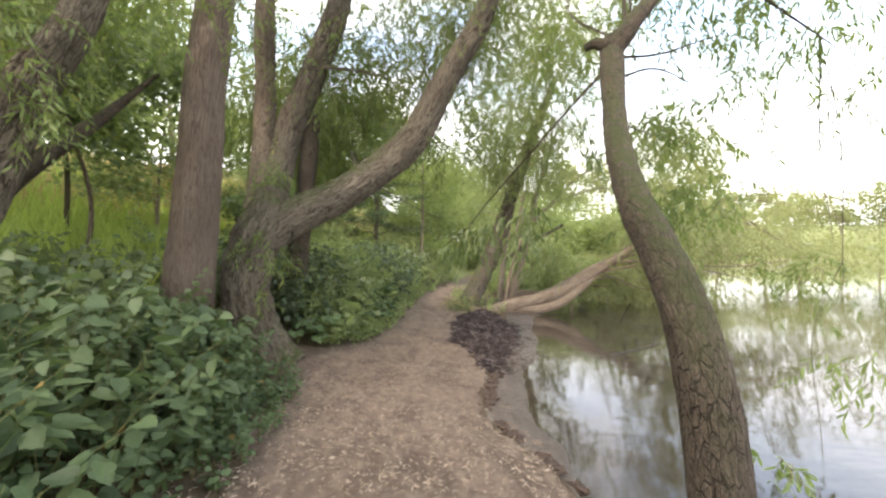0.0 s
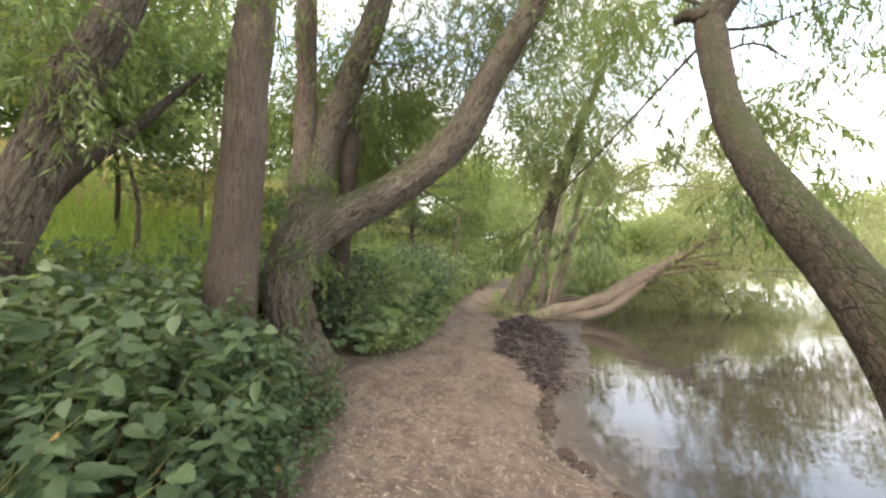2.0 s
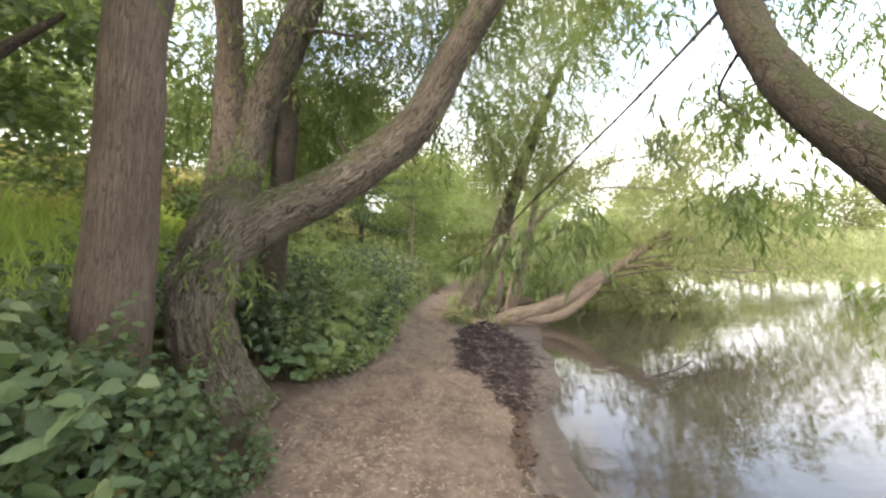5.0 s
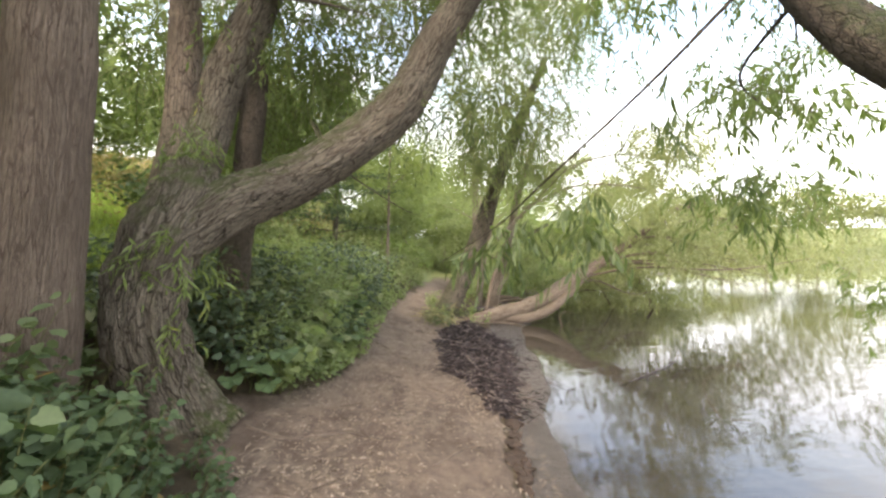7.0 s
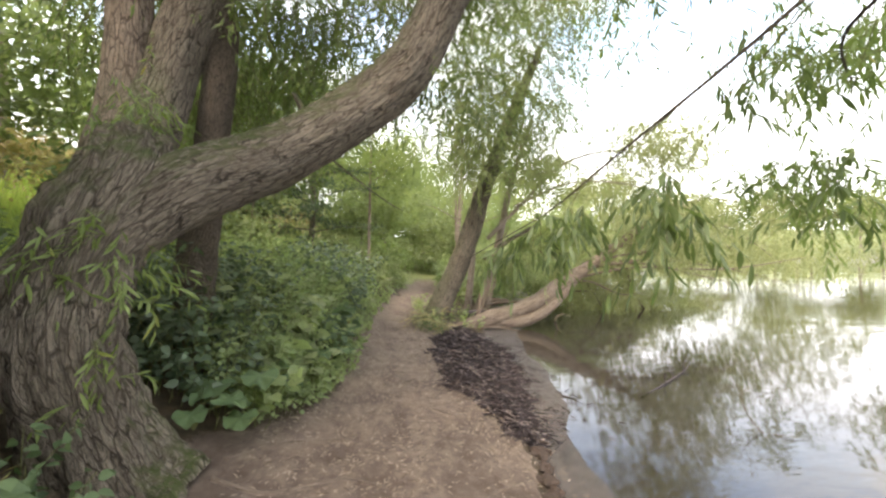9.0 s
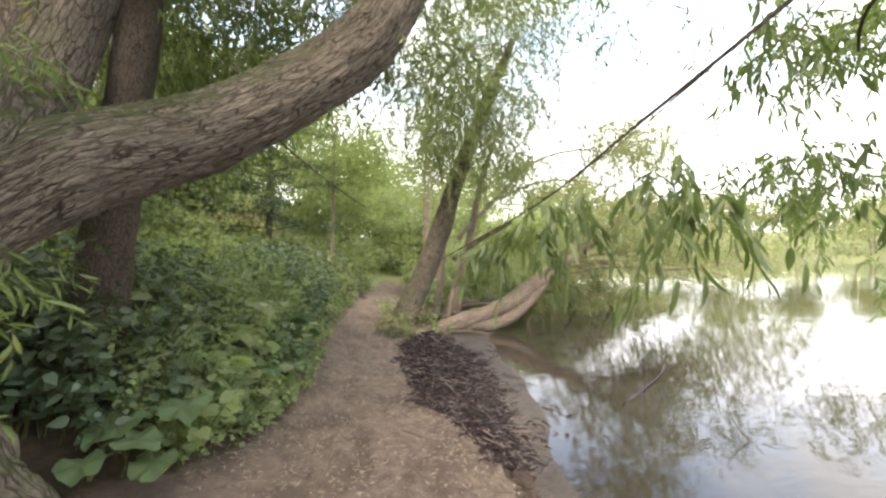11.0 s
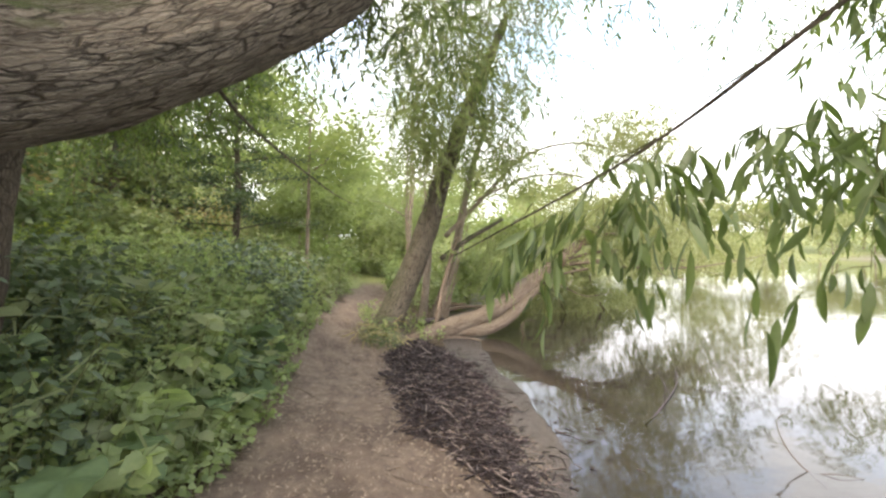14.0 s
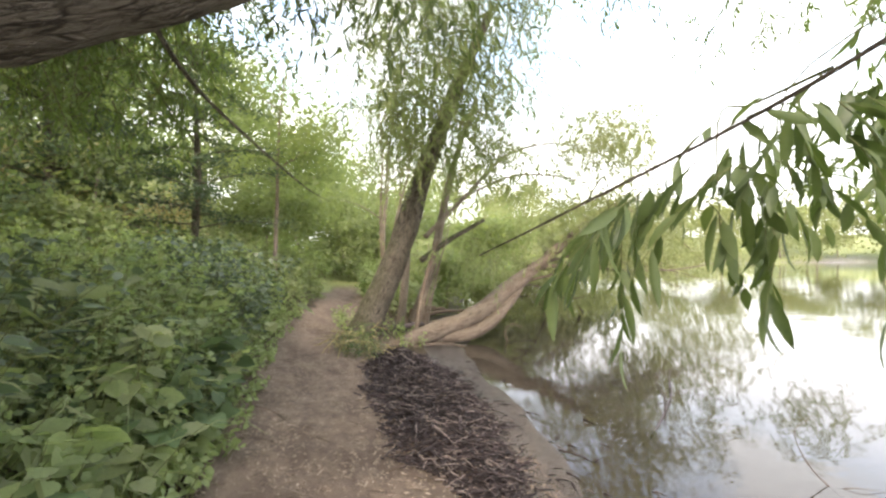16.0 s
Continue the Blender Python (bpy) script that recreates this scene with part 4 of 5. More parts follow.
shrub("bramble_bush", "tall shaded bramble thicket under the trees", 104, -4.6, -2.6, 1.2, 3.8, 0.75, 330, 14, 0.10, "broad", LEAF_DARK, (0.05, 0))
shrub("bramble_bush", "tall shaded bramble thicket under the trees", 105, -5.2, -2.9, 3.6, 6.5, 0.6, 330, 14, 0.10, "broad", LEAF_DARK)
shrub("ivy_patch", "low trailing leafy plants at the path's edge", 106, -1.9, -1.3, 2.0, 4.2, 0.2, 150, 9, 0.05, "broad", LEAF_BRAMBLE, category="plants", keep=lambda x, y: x < path_left(y) + 0.08)
shrub("dock_plant", "clump of large heart-shaped leaves by the path", 107, -1.75, -1.2, 5.2, 6.6, 0.5, 70, 10, 0.13, "lobed", LEAF_NETTLE, (0.15, -0.05), low=1, category="plants", keep=left_of_path)
shrub("nettle_bed", "dense bed of green nettles beside the path", 108, -2.1, -1.25, 5.3, 7.4, 0.75, 230, 20, 0.05, "broad", LEAF_NETTLE, (0.06, 0), category="plants", keep=off_trunk, spread=0.2)
# Dark leaves added here to give the deep shade under the limb.
shrub("ivy_bush", "leafy tangle behind the leaning willow, darkened in colour for shade", 136, -3.3, -2.0, 5.2, 7.5, 0.85, 300, 18, 0.075, "broad", LEAF_IVY_SHADE, keep=off_trunk)
shrub("ivy_patch", "low trailing leafy plants at the path's edge", 133, -1.7, 0.0, 5.6, 12.5, 0.2, 900, 8, 0.055, "broad", LEAF_NETTLE, category="plants", keep=lambda x, y: (x < path_left(y) + 0.14) & (x > path_left(y) - 0.2))
shrub("dock_plant", "clump of large heart-shaped leaves by the path", 121, -1.9, -1.0, 6.4, 7.6, 0.58, 70, 9, 0.15, "lobed", LEAF_BRAMBLE, (0.15, -0.05), low=1, category="plants", keep=left_of_path)
shrub("bramble_bush", "arching bramble with large pale leaves", 129, -2.3, -1.3, 5.6, 8.6, 0.8, 70, 10, 0.13, "lobed", LEAF_TREE, (0.1, 0), keep=off_trunk, low=1)
shrub("weed_patch", "low mixed weeds spilling onto the path edge", 122, -1.7, -0.7, 5.2, 8.6, 0.22, 240, 8, 0.055, "broad", LEAF_NETTLE, (0.1, 0), category="plants", keep=lambda x, y: (x < path_left(y) + 0.1) & (x > path_left(y) - 0.35), spread=0.5)
shrub("weed_patch", "low mixed weeds spilling onto the path edge", 123, -1.5, 0.0, 8.6, 12.5, 0.25, 240, 8, 0.06, "broad", LEAF_NETTLE, (0.1, 0), category="plants", keep=lambda x, y: (x < path_left(y) + 0.12) & (x > path_left(y) - 0.35), spread=0.5)
shrub("grass_tuft", "long arching grass among the nettles", 124, -2.6, -1.2, 5.6, 9.5, 0.7, 260, 5, 0.3, "blade", LEAF_TREE, (0.1, 0), category="grass", keep=off_trunk, spread=0.4, wid=0.05)
# Second dark tangle: shade under the limb, put into its leaf colour.
shrub("ivy_bush", "leafy tangle behind the leaning willow, darkened in colour for shade", 125, -3.0, -1.75, 5.0, 6.4, 0.95, 160, 18, 0.075, "broad", LEAF_IVY_SHADE, keep=off_trunk)
shrub("nettle_bed", "tall pale green weeds at the bend of the path", 126, 0.4, 3.6, 13.0, 20, 0.9, 420, 14, 0.12, "diamond", LEAF_NETTLE, category="plants", spread=0.25, keep=lambda x, y: (x > path_right(y) + 0.1) & (lake_dist(x, y) < -0.4))
shrub("nettle_bed", "dense bed of green nettles beside the path", 109, -3.2, -1.1, 7.2, 9.6, 0.9, 400, 24, 0.05, "broad", LEAF_NETTLE, (0.06, 0), category="plants", keep=left_of_path, spread=0.2)
shrub("nettle_bed", "dense bed of green nettles beside the path", 110, -3.4, -0.6, 9.4, 12.6, 1.0, 440, 22, 0.07, "diamond", LEAF_NETTLE, category="plants", keep=left_of_path, spread=0.2)
shrub("nettle_bed", "tall pale green weeds at the bend of the path", 111, -3.0, 0.6, 12.4, 17, 1.0, 420, 15, 0.12, "diamond", LEAF_TREE, category="plants", keep=left_of_path, spread=0.2)
shrub("nettle_bed", "tall pale green weeds behind the leaning willow", 112, 1.8, 5.0, 12.6, 17, 0.9, 360, 14, 0.12, "diamond", LEAF_TREE, category="plants", spread=0.2, keep=lambda x, y: lake_dist(x, y) < -0.3)
shrub("ivy_bush", "dark glossy ivy bush under the trees", 113, -2.3, -0.85, 9.0, 11.6, 1.0, 240, 20, 0.085, "broad", LEAF_IVY_SHADE, low=1, keep=left_of_path)
shrub("nettle_bed", "tall pale green weeds closing the view past the bend", 135, -1.5, 4.5, 18.5, 24, 1.3, 520, 14, 0.15, "diamond", LEAF_NETTLE, category="plants", spread=0.25, low=1, keep=lambda x, y: (x < path_left(y) - 0.1) | (x > path_right(y) + 0.1) | (y > 21))
shrub("grass_tuft", "tuft of pale grass and dry stems on the bank", 114, 0.2, 0.75, 9.1, 10.4, 0.28, 70, 4, 0.24, "blade", LEAF_DARK, category="grass", spread=0.7, wid=0.05)
shrub("grass_tuft", "fan of bleached dry stems beside the willow foot", 127, 0.1, 0.7, 9.2, 10.3, 0.26, 40, 3, 0.34, "blade", DRY_GRASS, category="grass", spread=0.9, wid=0.05)
shrub("weed_patch", "sparse weeds at the foot of the willow", 128, 0.3, 1.6, 9.6, 12.5, 0.3, 110, 8, 0.06, "broad", LEAF_NETTLE, category="plants", spread=0.4)
shrub("nettle_bed", "sunlit tall weeds on the slope", 115, -5.5, -3.0, 6.2, 10.5, 0.75, 420, 15, 0.10, "diamond", LEAF_NETTLE, category="plants", spread=0.2)


def burdock(label, x, y, leaves, seed):
    """A rosette of large wavy-edged leaves on stalks; leaves: (heading in degrees, stalk length, rise, leaf length)."""
    g = rng(seed)
    z = ground_at(x, y)
    t = thing("burdock_plant", label, "plant", (x, y, z), "burdocks by the path")
    for head, ln, rise, size in leaves:
        size *= 0.78
        a = radians(head)
        d = np.array([math.sin(a), math.cos(a), 0.0])
        foot = np.array([x, y, z - 0.02])
        tip = foot + d * ln + [0, 0, rise]
        st = Sticks()
        st.add(spline([foot, foot + d * ln * 0.35 + [0, 0, rise * 0.75], tip], 10), 0.008, 0.005, 6)
        part("stalk", st.mesh("stalk", TWIG_GREEN), t)
        side = np.array([d[1], -d[0], 0.0])
        verts, faces, n = [tip + d * size * 0.4 + [0, 0, -0.03 * size]], [], 28
        for ring in (0.5, 1.0):
            for i in range(n):
                u = 2 * math.pi * i / n
                r = ring * (0.5 + 0.035 * math.sin(u * 7 + seed) * ring) * (1 - 0.34 * math.exp(-((abs(u - math.pi)) / 0.25) ** 2))
                al, ac = 0.42 + r * math.cos(u) * 1.12, r * math.sin(u) * (1.02 - 0.22 * math.cos(u))
                lift = 0.10 * abs(ac) - 0.42 * max(0, al) ** 2 * 0.5 + 0.07 * math.sin(u * 5 + head) * ring + g.normal() * 0.02
                verts.append(tip + d * al * size + side * ac * size + np.array([0, 0, lift * size]))
        for i in range(n):
            j = (i + 1) % n
            faces.append((0, 1 + j, 1 + i))
            faces.append((1 + i, 1 + j, 1 + n + j, 1 + n + i))
        part("leaf", mesh_from("leaf", [tuple(v) for v in verts], faces, LEAF_BURDOCK, True), t)


burdock("burdock with broad soft wavy leaves at the path's edge", -1.72, 5.5, [(150, 0.2, 0.42, 0.34), (205, 0.25, 0.38, 0.36), (100, 0.22, 0.3, 0.3), (60, 0.2, 0.36, 0.3), (260, 0.2, 0.46, 0.32), (170, 0.4, 0.2, 0.28)], 151)
burdock("burdock with broad soft wavy leaves at the path's edge", -1.98, 5.12, [(160, 0.12, 0.2, 0.26), (110, 0.2, 0.26, 0.28), (70, 0.2, 0.16, 0.24)], 152)
burdock("burdock with broad soft wavy leaves at the path's edge", -1.35, 6.5, [(150, 0.16, 0.34, 0.26), (95, 0.2, 0.3, 0.28), (200, 0.2, 0.42, 0.26), (60, 0.15, 0.36, 0.24)], 153)


def broad_tree(name, label, seed, x, y, h, spread, leaf, n, mat, bark=BARK_FAR, stems=1, low=0.25, category="tree", group=""):
    """A tree or tall bush: one or more tapered stems, limbs, and a crown of leaf sprays."""
    g = rng(seed)
    z = ground_at(x, y)
    t = thing(name, label, category, (x, y, z), group)
    blobs = []
    for i in range(stems):
        a = g.uniform(0, 6.28)
        off = np.array([math.cos(a), math.sin(a), 0]) * spread * (0.75 if stems > 1 else 0.2)
        foot = np.array([x, y, z - 0.1]) + off * 0.15
        top = np.array([x, y, z + h * g.uniform(0.75, 0.95)]) + off
        r = (0.011 * h + 0.015) * (0.6 if stems > 1 or name == "small_tree" else 1)
        cpts = [foot, foot + (top - foot) * 0.35 + g.normal(size=3) * [0.02, 0.02, 0] * h, foot + (top - foot) * 0.7 + g.normal(size=3) * [0.025, 0.025, 0] * h, top]
        part("trunk", bark_tube("trunk", cpts, [r, r * 0.8, r * 0.5, r * 0.15], bark, 10, 24, 0.008), t)
        for j in range(4):
            s = g.uniform(0.35, 0.85)
            b = foot + (top - foot) * s
            a = g.uniform(0, 6.28)
            d = np.array([math.cos(a), math.sin(a), g.uniform(0.15, 0.7)]) * spread * g.uniform(0.4, 0.8)
            part("limb", bark_tube("limb", [b, b + d * 0.5 + [0, 0, 0.1], b + d], [r * 0.4, r * 0.28, r * 0.08], bark, 6, 10, 0.004), t)
            blobs.append((b + d * 0.9, (spread * 0.42, spread * 0.42, h * 0.13), n // (5 * stems)))
    blobs.append(((x, y, z + h * (0.5 + low / 2)), (spread * 0.8, spread * 0.8, h * (0.5 - low / 2)), n // 3))
    clump_crown(t, "crown", seed + 1, blobs, leaf, "diamond", mat)
    return t


# saplings and trees along the path and up the slope
def hawthorn(seed, x, y, h, reach, label):
    """A small dark tree of tiered, nearly level branches with sprays of little leaves and gaps between the tiers."""
    g = rng(seed)
    z = ground_at(x, y)
    t = thing("hawthorn_tree", label, "tree", (x, y, z))
    top = np.array([x + 0.1, y, z + h])
    foot = np.array([x, y, z - 0.1])
    trunk = part("trunk", bark_tube("trunk", [foot, foot + (top - foot) * 0.4 + [0.08, 0, 0], foot + (top - foot) * 0.75, top], [0.09, 0.07, 0.045, 0.012], BARK_WILLOW, 12, 40, 0.008), t)
    P = []
    for i in range(34):
        s = 0.2 + 0.78 * (i + g.random()) / 34
        b = foot + (top - foot) * s
        a = i * 2.4 + g.normal() * 0.3
        ln = reach * g.uniform(0.6, 1.1) * (1.1 - 0.65 * max(0, s - 0.35) / 0.65)
        d = np.array([math.cos(a), math.sin(a), g.uniform(-0.05, 0.22)]) * ln
        pts = [b, b + d * 0.5 + [0, 0, 0.08], b + d + [0, 0, -0.08]]
        part("branch", bark_tube("branch", pts, [0.022, 0.014, 0.004], BARK_WILLOW, 5, 9, 0.002), trunk)
        c = spline(pts, 12)[3:]
        q = c[g.integers(0, len(c), 400)]
        P.append(q + g.normal(size=(400, 3)) * [0.17, 0.17, 0.06] + [0, 0, 0.02])
    P = np.vstack(P)
    n = len(P)
    way = unit(g.normal(size=(n, 3)) * [1, 1, 0.5])
    up = unit(g.normal(size=(n, 3)) * 0.6 + [0, 0, 1])
    part("crown", leaves_mesh("crown", P, way, up, g.uniform(0.04, 0.085, n), g.uniform(0.03, 0.055, n), "diamond", LEAF_IVY_SHADE), t)


hawthorn(201, -2.45, 13.3, 5.4, 2.0, "small dark hawthorn tree with tiered branches beside the path")
hawthorn(233, -4.3, 12.0, 4.2, 1.8, "low dark hawthorn tree on the slope")
broad_tree("small_tree", "small light green tree beside the path", 202, -0.9, 16.0, 4.2, 1.6, 0.15, 3600, LEAF_TREE)
broad_tree("small_tree", "thin airy tree with small leaves by the bend", 230, -0.9, 13.9, 7.2, 2.3, 0.11, 9500, LEAF_WILLOW_HAZE, low=0.4)
broad_tree("birch_tree", "thin pale many-stemmed tree with airy leaves", 203, 3.5, 20.0, 9.5, 2.6, 0.11, 6500, LEAF_WILLOW_HAZE, BARK_FAR, 5, 0.5)
broad_tree("bush", "rounded grey-green willow bush", 204, 2.3, 24, 4.2, 2.3, 0.2, 4200, LEAF_TREE, low=0.05)
broad_tree("bush", "rounded grey-green willow bush", 231, 0.2, 25.5, 3.6, 1.8, 0.18, 4200, LEAF_TREE, low=0.0)
broad_tree("bush", "rounded grey-green willow bush", 232, 1.5, 35, 5.0, 2.8, 0.25, 3800, LEAF_WILLOW_HAZE, low=0.0)
broad_tree("bush", "rounded grey-green willow bush", 205, 5.6, 25, 4.6, 2.6, 0.2, 4200, LEAF_WILLOW_HAZE, low=0.05)
broad_tree("small_tree", "sycamore sapling with dark leaves on the slope", 206, -5.0, 5.2, 4.2, 1.4, 0.13, 4200, LEAF_DARK, BARK_MID, low=0.36)
broad_tree("small_tree", "sycamore sapling with dark leaves on the slope", 234, -6.6, 6.6, 5.5, 1.9, 0.15, 5200, LEAF_TREE, BARK_GREY, low=0.35)
broad_tree("small_tree", "sycamore sapling with dark leaves on the slope", 235, -5.6, 3.4, 5.0, 1.7, 0.14, 3600, LEAF_TREE, BARK_MID, low=0.36)
broad_tree("small_tree", "elder bush with dark leaves on the slope", 207, -6.4, 8.4, 4.6, 1.9, 0.14, 4600, LEAF_TREE)
broad_tree("tree", "leafy tree on the slope above the path", 208, -5.2, 11.5, 7.5, 2.4, 0.15, 6500, LEAF_TREE, low=0.28)
broad_tree("tree", "leafy tree on the slope above the path", 209, -8.5, 5.2, 8.0, 2.6, 0.16, 6500, LEAF_TREE, low=0.28)
broad_tree("tree", "leafy tree on the slope above the path", 210, -9.0, 12.5, 8.0, 2.8, 0.18, 6000, LEAF_TREE, low=0.28)
broad_tree("tree", "leafy tree on the slope above the path", 211, -4.6, 17.5, 7.5, 2.6, 0.18, 6000, LEAF_WILLOW_HAZE)
broad_tree("tree", "leafy tree on the slope above the path", 212, -13, 8, 9.0, 3.2, 0.22, 6000, LEAF_TREE, low=0.28)
broad_tree("tree", "leafy tree on the slope above the path", 213, -7, 2.0, 7.5, 2.4, 0.15, 6000, LEAF_DARK, low=0.28)
broad_tree("tree", "light green tree beyond the bend", 214, -1.5, 24, 7.0, 2.6, 0.2, 5000, LEAF_WILLOW_HAZE)
broad_tree("bush", "bright willow bush on the lake shore", 215, 8.6, 22.5, 3.4, 2.4, 0.18, 4200, LEAF_HAZE_PALE, low=0.0)
broad_tree("bush", "bright willow bush on the lake shore", 216, 13, 27, 3.6, 3.0, 0.2, 4200, LEAF_HAZE_PALE, low=0.0)
broad_tree("bush", "bright willow bush on the lake shore", 217, 6.2, 18.5, 2.4, 1.8, 0.15, 3600, LEAF_WILLOW_HAZE, low=0.0)
# Two trees out of view, added to block sky light over the path's start.
broad_tree("tree", "unseen leafy tree added behind the start of the path for shade", 218, -2.2, -2.5, 7.5, 2.4, 0.16, 4200, LEAF_TREE)
broad_tree("tree", "unseen leafy tree added behind the start of the path for shade", 219, 0.2, -5.0, 7.5, 2.6, 0.18, 4200, LEAF_TREE)


def far_shore():
    """The wooded bank across the lake."""
    g = rng(301)
    for i in range(26):
        x = 6 + i * 4.2 + g.uniform(-1.5, 1.5)
        y = 64 - 0.2 * x + g.uniform(3.5, 8)
        h, s = g.uniform(9.0, 13.5), g.uniform(3.6, 4.8)
        broad_tree("tree", "sunlit round tree on the far bank of the lake", 310 + i, x, y, h, s, 0.55, 1500, LEAF_HAZE_PALE, low=0.0, group="trees on the far bank")
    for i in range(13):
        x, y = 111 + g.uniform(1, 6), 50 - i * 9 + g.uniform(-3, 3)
        broad_tree("tree", "sunlit round tree on the far bank of the lake", 350 + i, x, y, g.uniform(13, 18), g.uniform(6, 7.5), 0.9, 1700, LEAF_HAZE_PALE, low=0.0, group="trees on the far bank")


far_shore()


def slope_trees():
    g = rng(401)
    for i in range(14):
        a = -95 + i * 9.0
        d = g.uniform(24, 34)
        x, y = -3 + d * math.sin(radians(a)), 4 + d * math.cos(radians(a))
        broad_tree("tree", "tall leafy tree at the top of the slope", 420 + i, x, y, g.uniform(6, 10), g.uniform(3, 4.2), 0.32, 2600, LEAF_TREE, low=0.1, group="trees on the slope")


slope_trees()


def meadow():
    """Grass of the slope: blades, thick and bright."""
    g = rng(501)
    n = 26000
    x, y = g.uniform(-12, -3.6, n), g.uniform(0, 20, n)
    z = land_z(x, y)
    P = np.stack([x, y, z - 0.02], -1)
    way = unit(g.normal(size=(n, 3)) * [0.35, 0.35, 0.1] + [0, 0, 1])
    up = unit(g.normal(size=(n, 3)) * [1, 1, 0.1])
    L = g.uniform(0.35, 0.95, n)
    ob = new("meadow_grass", leaves_mesh("meadow_grass", P, way, up, L, L * 0.07, "blade", GRASS))
    tagged(ob, "tall bright green meadow grass on the slope", "grass", kind="stuff")
    n = 16000
    x, y = g.uniform(-20, -8.5, n), g.uniform(4, 30, n)
    z = land_z(x, y)
    P = np.stack([x, y, z - 0.02], -1)
    way = unit(g.normal(size=(n, 3)) * [0.35, 0.35, 0.1] + [0, 0, 1])
    up = unit(g.normal(size=(n, 3)) * [1, 1, 0.1])
    L = g.uniform(0.4, 1.1, n)
    ob = new("dry_grass", leaves_mesh("dry_grass", P, way, up, L, L * 0.08, "blade", DRY_GRASS))
    tagged(ob, "straw-coloured dry grass up the slope", "grass", kind="stuff")


meadow()


def fence():
    pts = [(-21, 12), (-17.5, 17), (-14.8, 21.5), (-11.7, 25.8), (-9.0, 27.2)]
    t = thing("fence", "white weathered rail fence at the top of the slope", "fence", (-11.7, 25.8, ground_at(-11.7, 25.8)))
    ends = []
    for x, y in pts:
        z = ground_at(x, y)
        ends.append(np.array([x, y, z]))
        bm = bmesh.new()
        bmesh.ops.create_cube(bm, size=1, matrix=Matrix.Translation((x, y, z + 0.55)) @ Matrix.Diagonal((0.11, 0.11, 1.3, 1)))
        bmesh.ops.bevel(bm, geom=bm.edges[:], offset=0.012, segments=1, affect="EDGES")
        me = bpy.data.meshes.new("post")
        bm.to_mesh(me)
        bm.free()
        me.materials.append(WHITE_PAINT)
        part("post", me, t)
    for a, b in zip(ends, ends[1:]):
        for h in (0.6, 1.1):
            st = Sticks()
            st.add(np.array([a + [0, 0, h], (a + b) / 2 + [0, 0, h - 0.01], b + [0, 0, h]]), 0.045, 0.045, 8)
            part("rail", st.mesh("rail", WHITE_PAINT), t)


fence()


# ---- litter and debris ----
def litter():
    g = rng(601)
    n = 21000
    y = 0.3 + 11.2 * g.random(n) ** 1.3
    x = g.uniform(-1.6, 1.3, n)
    ok = (lake_dist(x, y) < -0.12) & (x > path_left(y) - 0.3)
    patchy = np.array([noise.noise(Vector((a * 1.3, b * 0.8, 3.3))) for a, b in zip(x, y)]) + 0.35 * np.abs(x + 0.2) + g.normal(0, 0.22, len(x))
    ok &= patchy > -0.08
    x, y = x[ok], y[ok]
    n = len(x)
    z = np.array([ground_at(a, b) for a, b in zip(x, y)])
    P = np.stack([x, y, z + 0.004], -1)
    way = unit(g.normal(size=(n, 3)) * [1, 1, 0.08])
    up = unit(g.normal(size=(n, 3)) * 0.25 + [0, 0, 1])
    ob = new("fallen_leaves", leaves_mesh("fallen_leaves", P, way, up, g.uniform(0.015, 0.075, n), g.uniform(0.005, 0.015, n), "diamond", LITTER_PALE))
    tagged(ob, "scattered dry narrow willow leaves on the path", "leaf litter", kind="stuff")
    st = Sticks()
    for i in g.choice(n, 900, replace=False):
        a, ln = g.uniform(0, 6.28), g.uniform(0.02, 0.1)
        d = np.array([math.cos(a), math.sin(a), 0]) * ln
        st.add(np.array([P[i] - d, P[i] + [0, 0, 0.004], P[i] + d]), g.uniform(0.0015, 0.004), 0.0012, 3)
    tagged(new("fallen_twigs", st.mesh("fallen_twigs", TWIG)), "small brown broken twigs strewn over the path", "twigwork", kind="stuff")


litter()


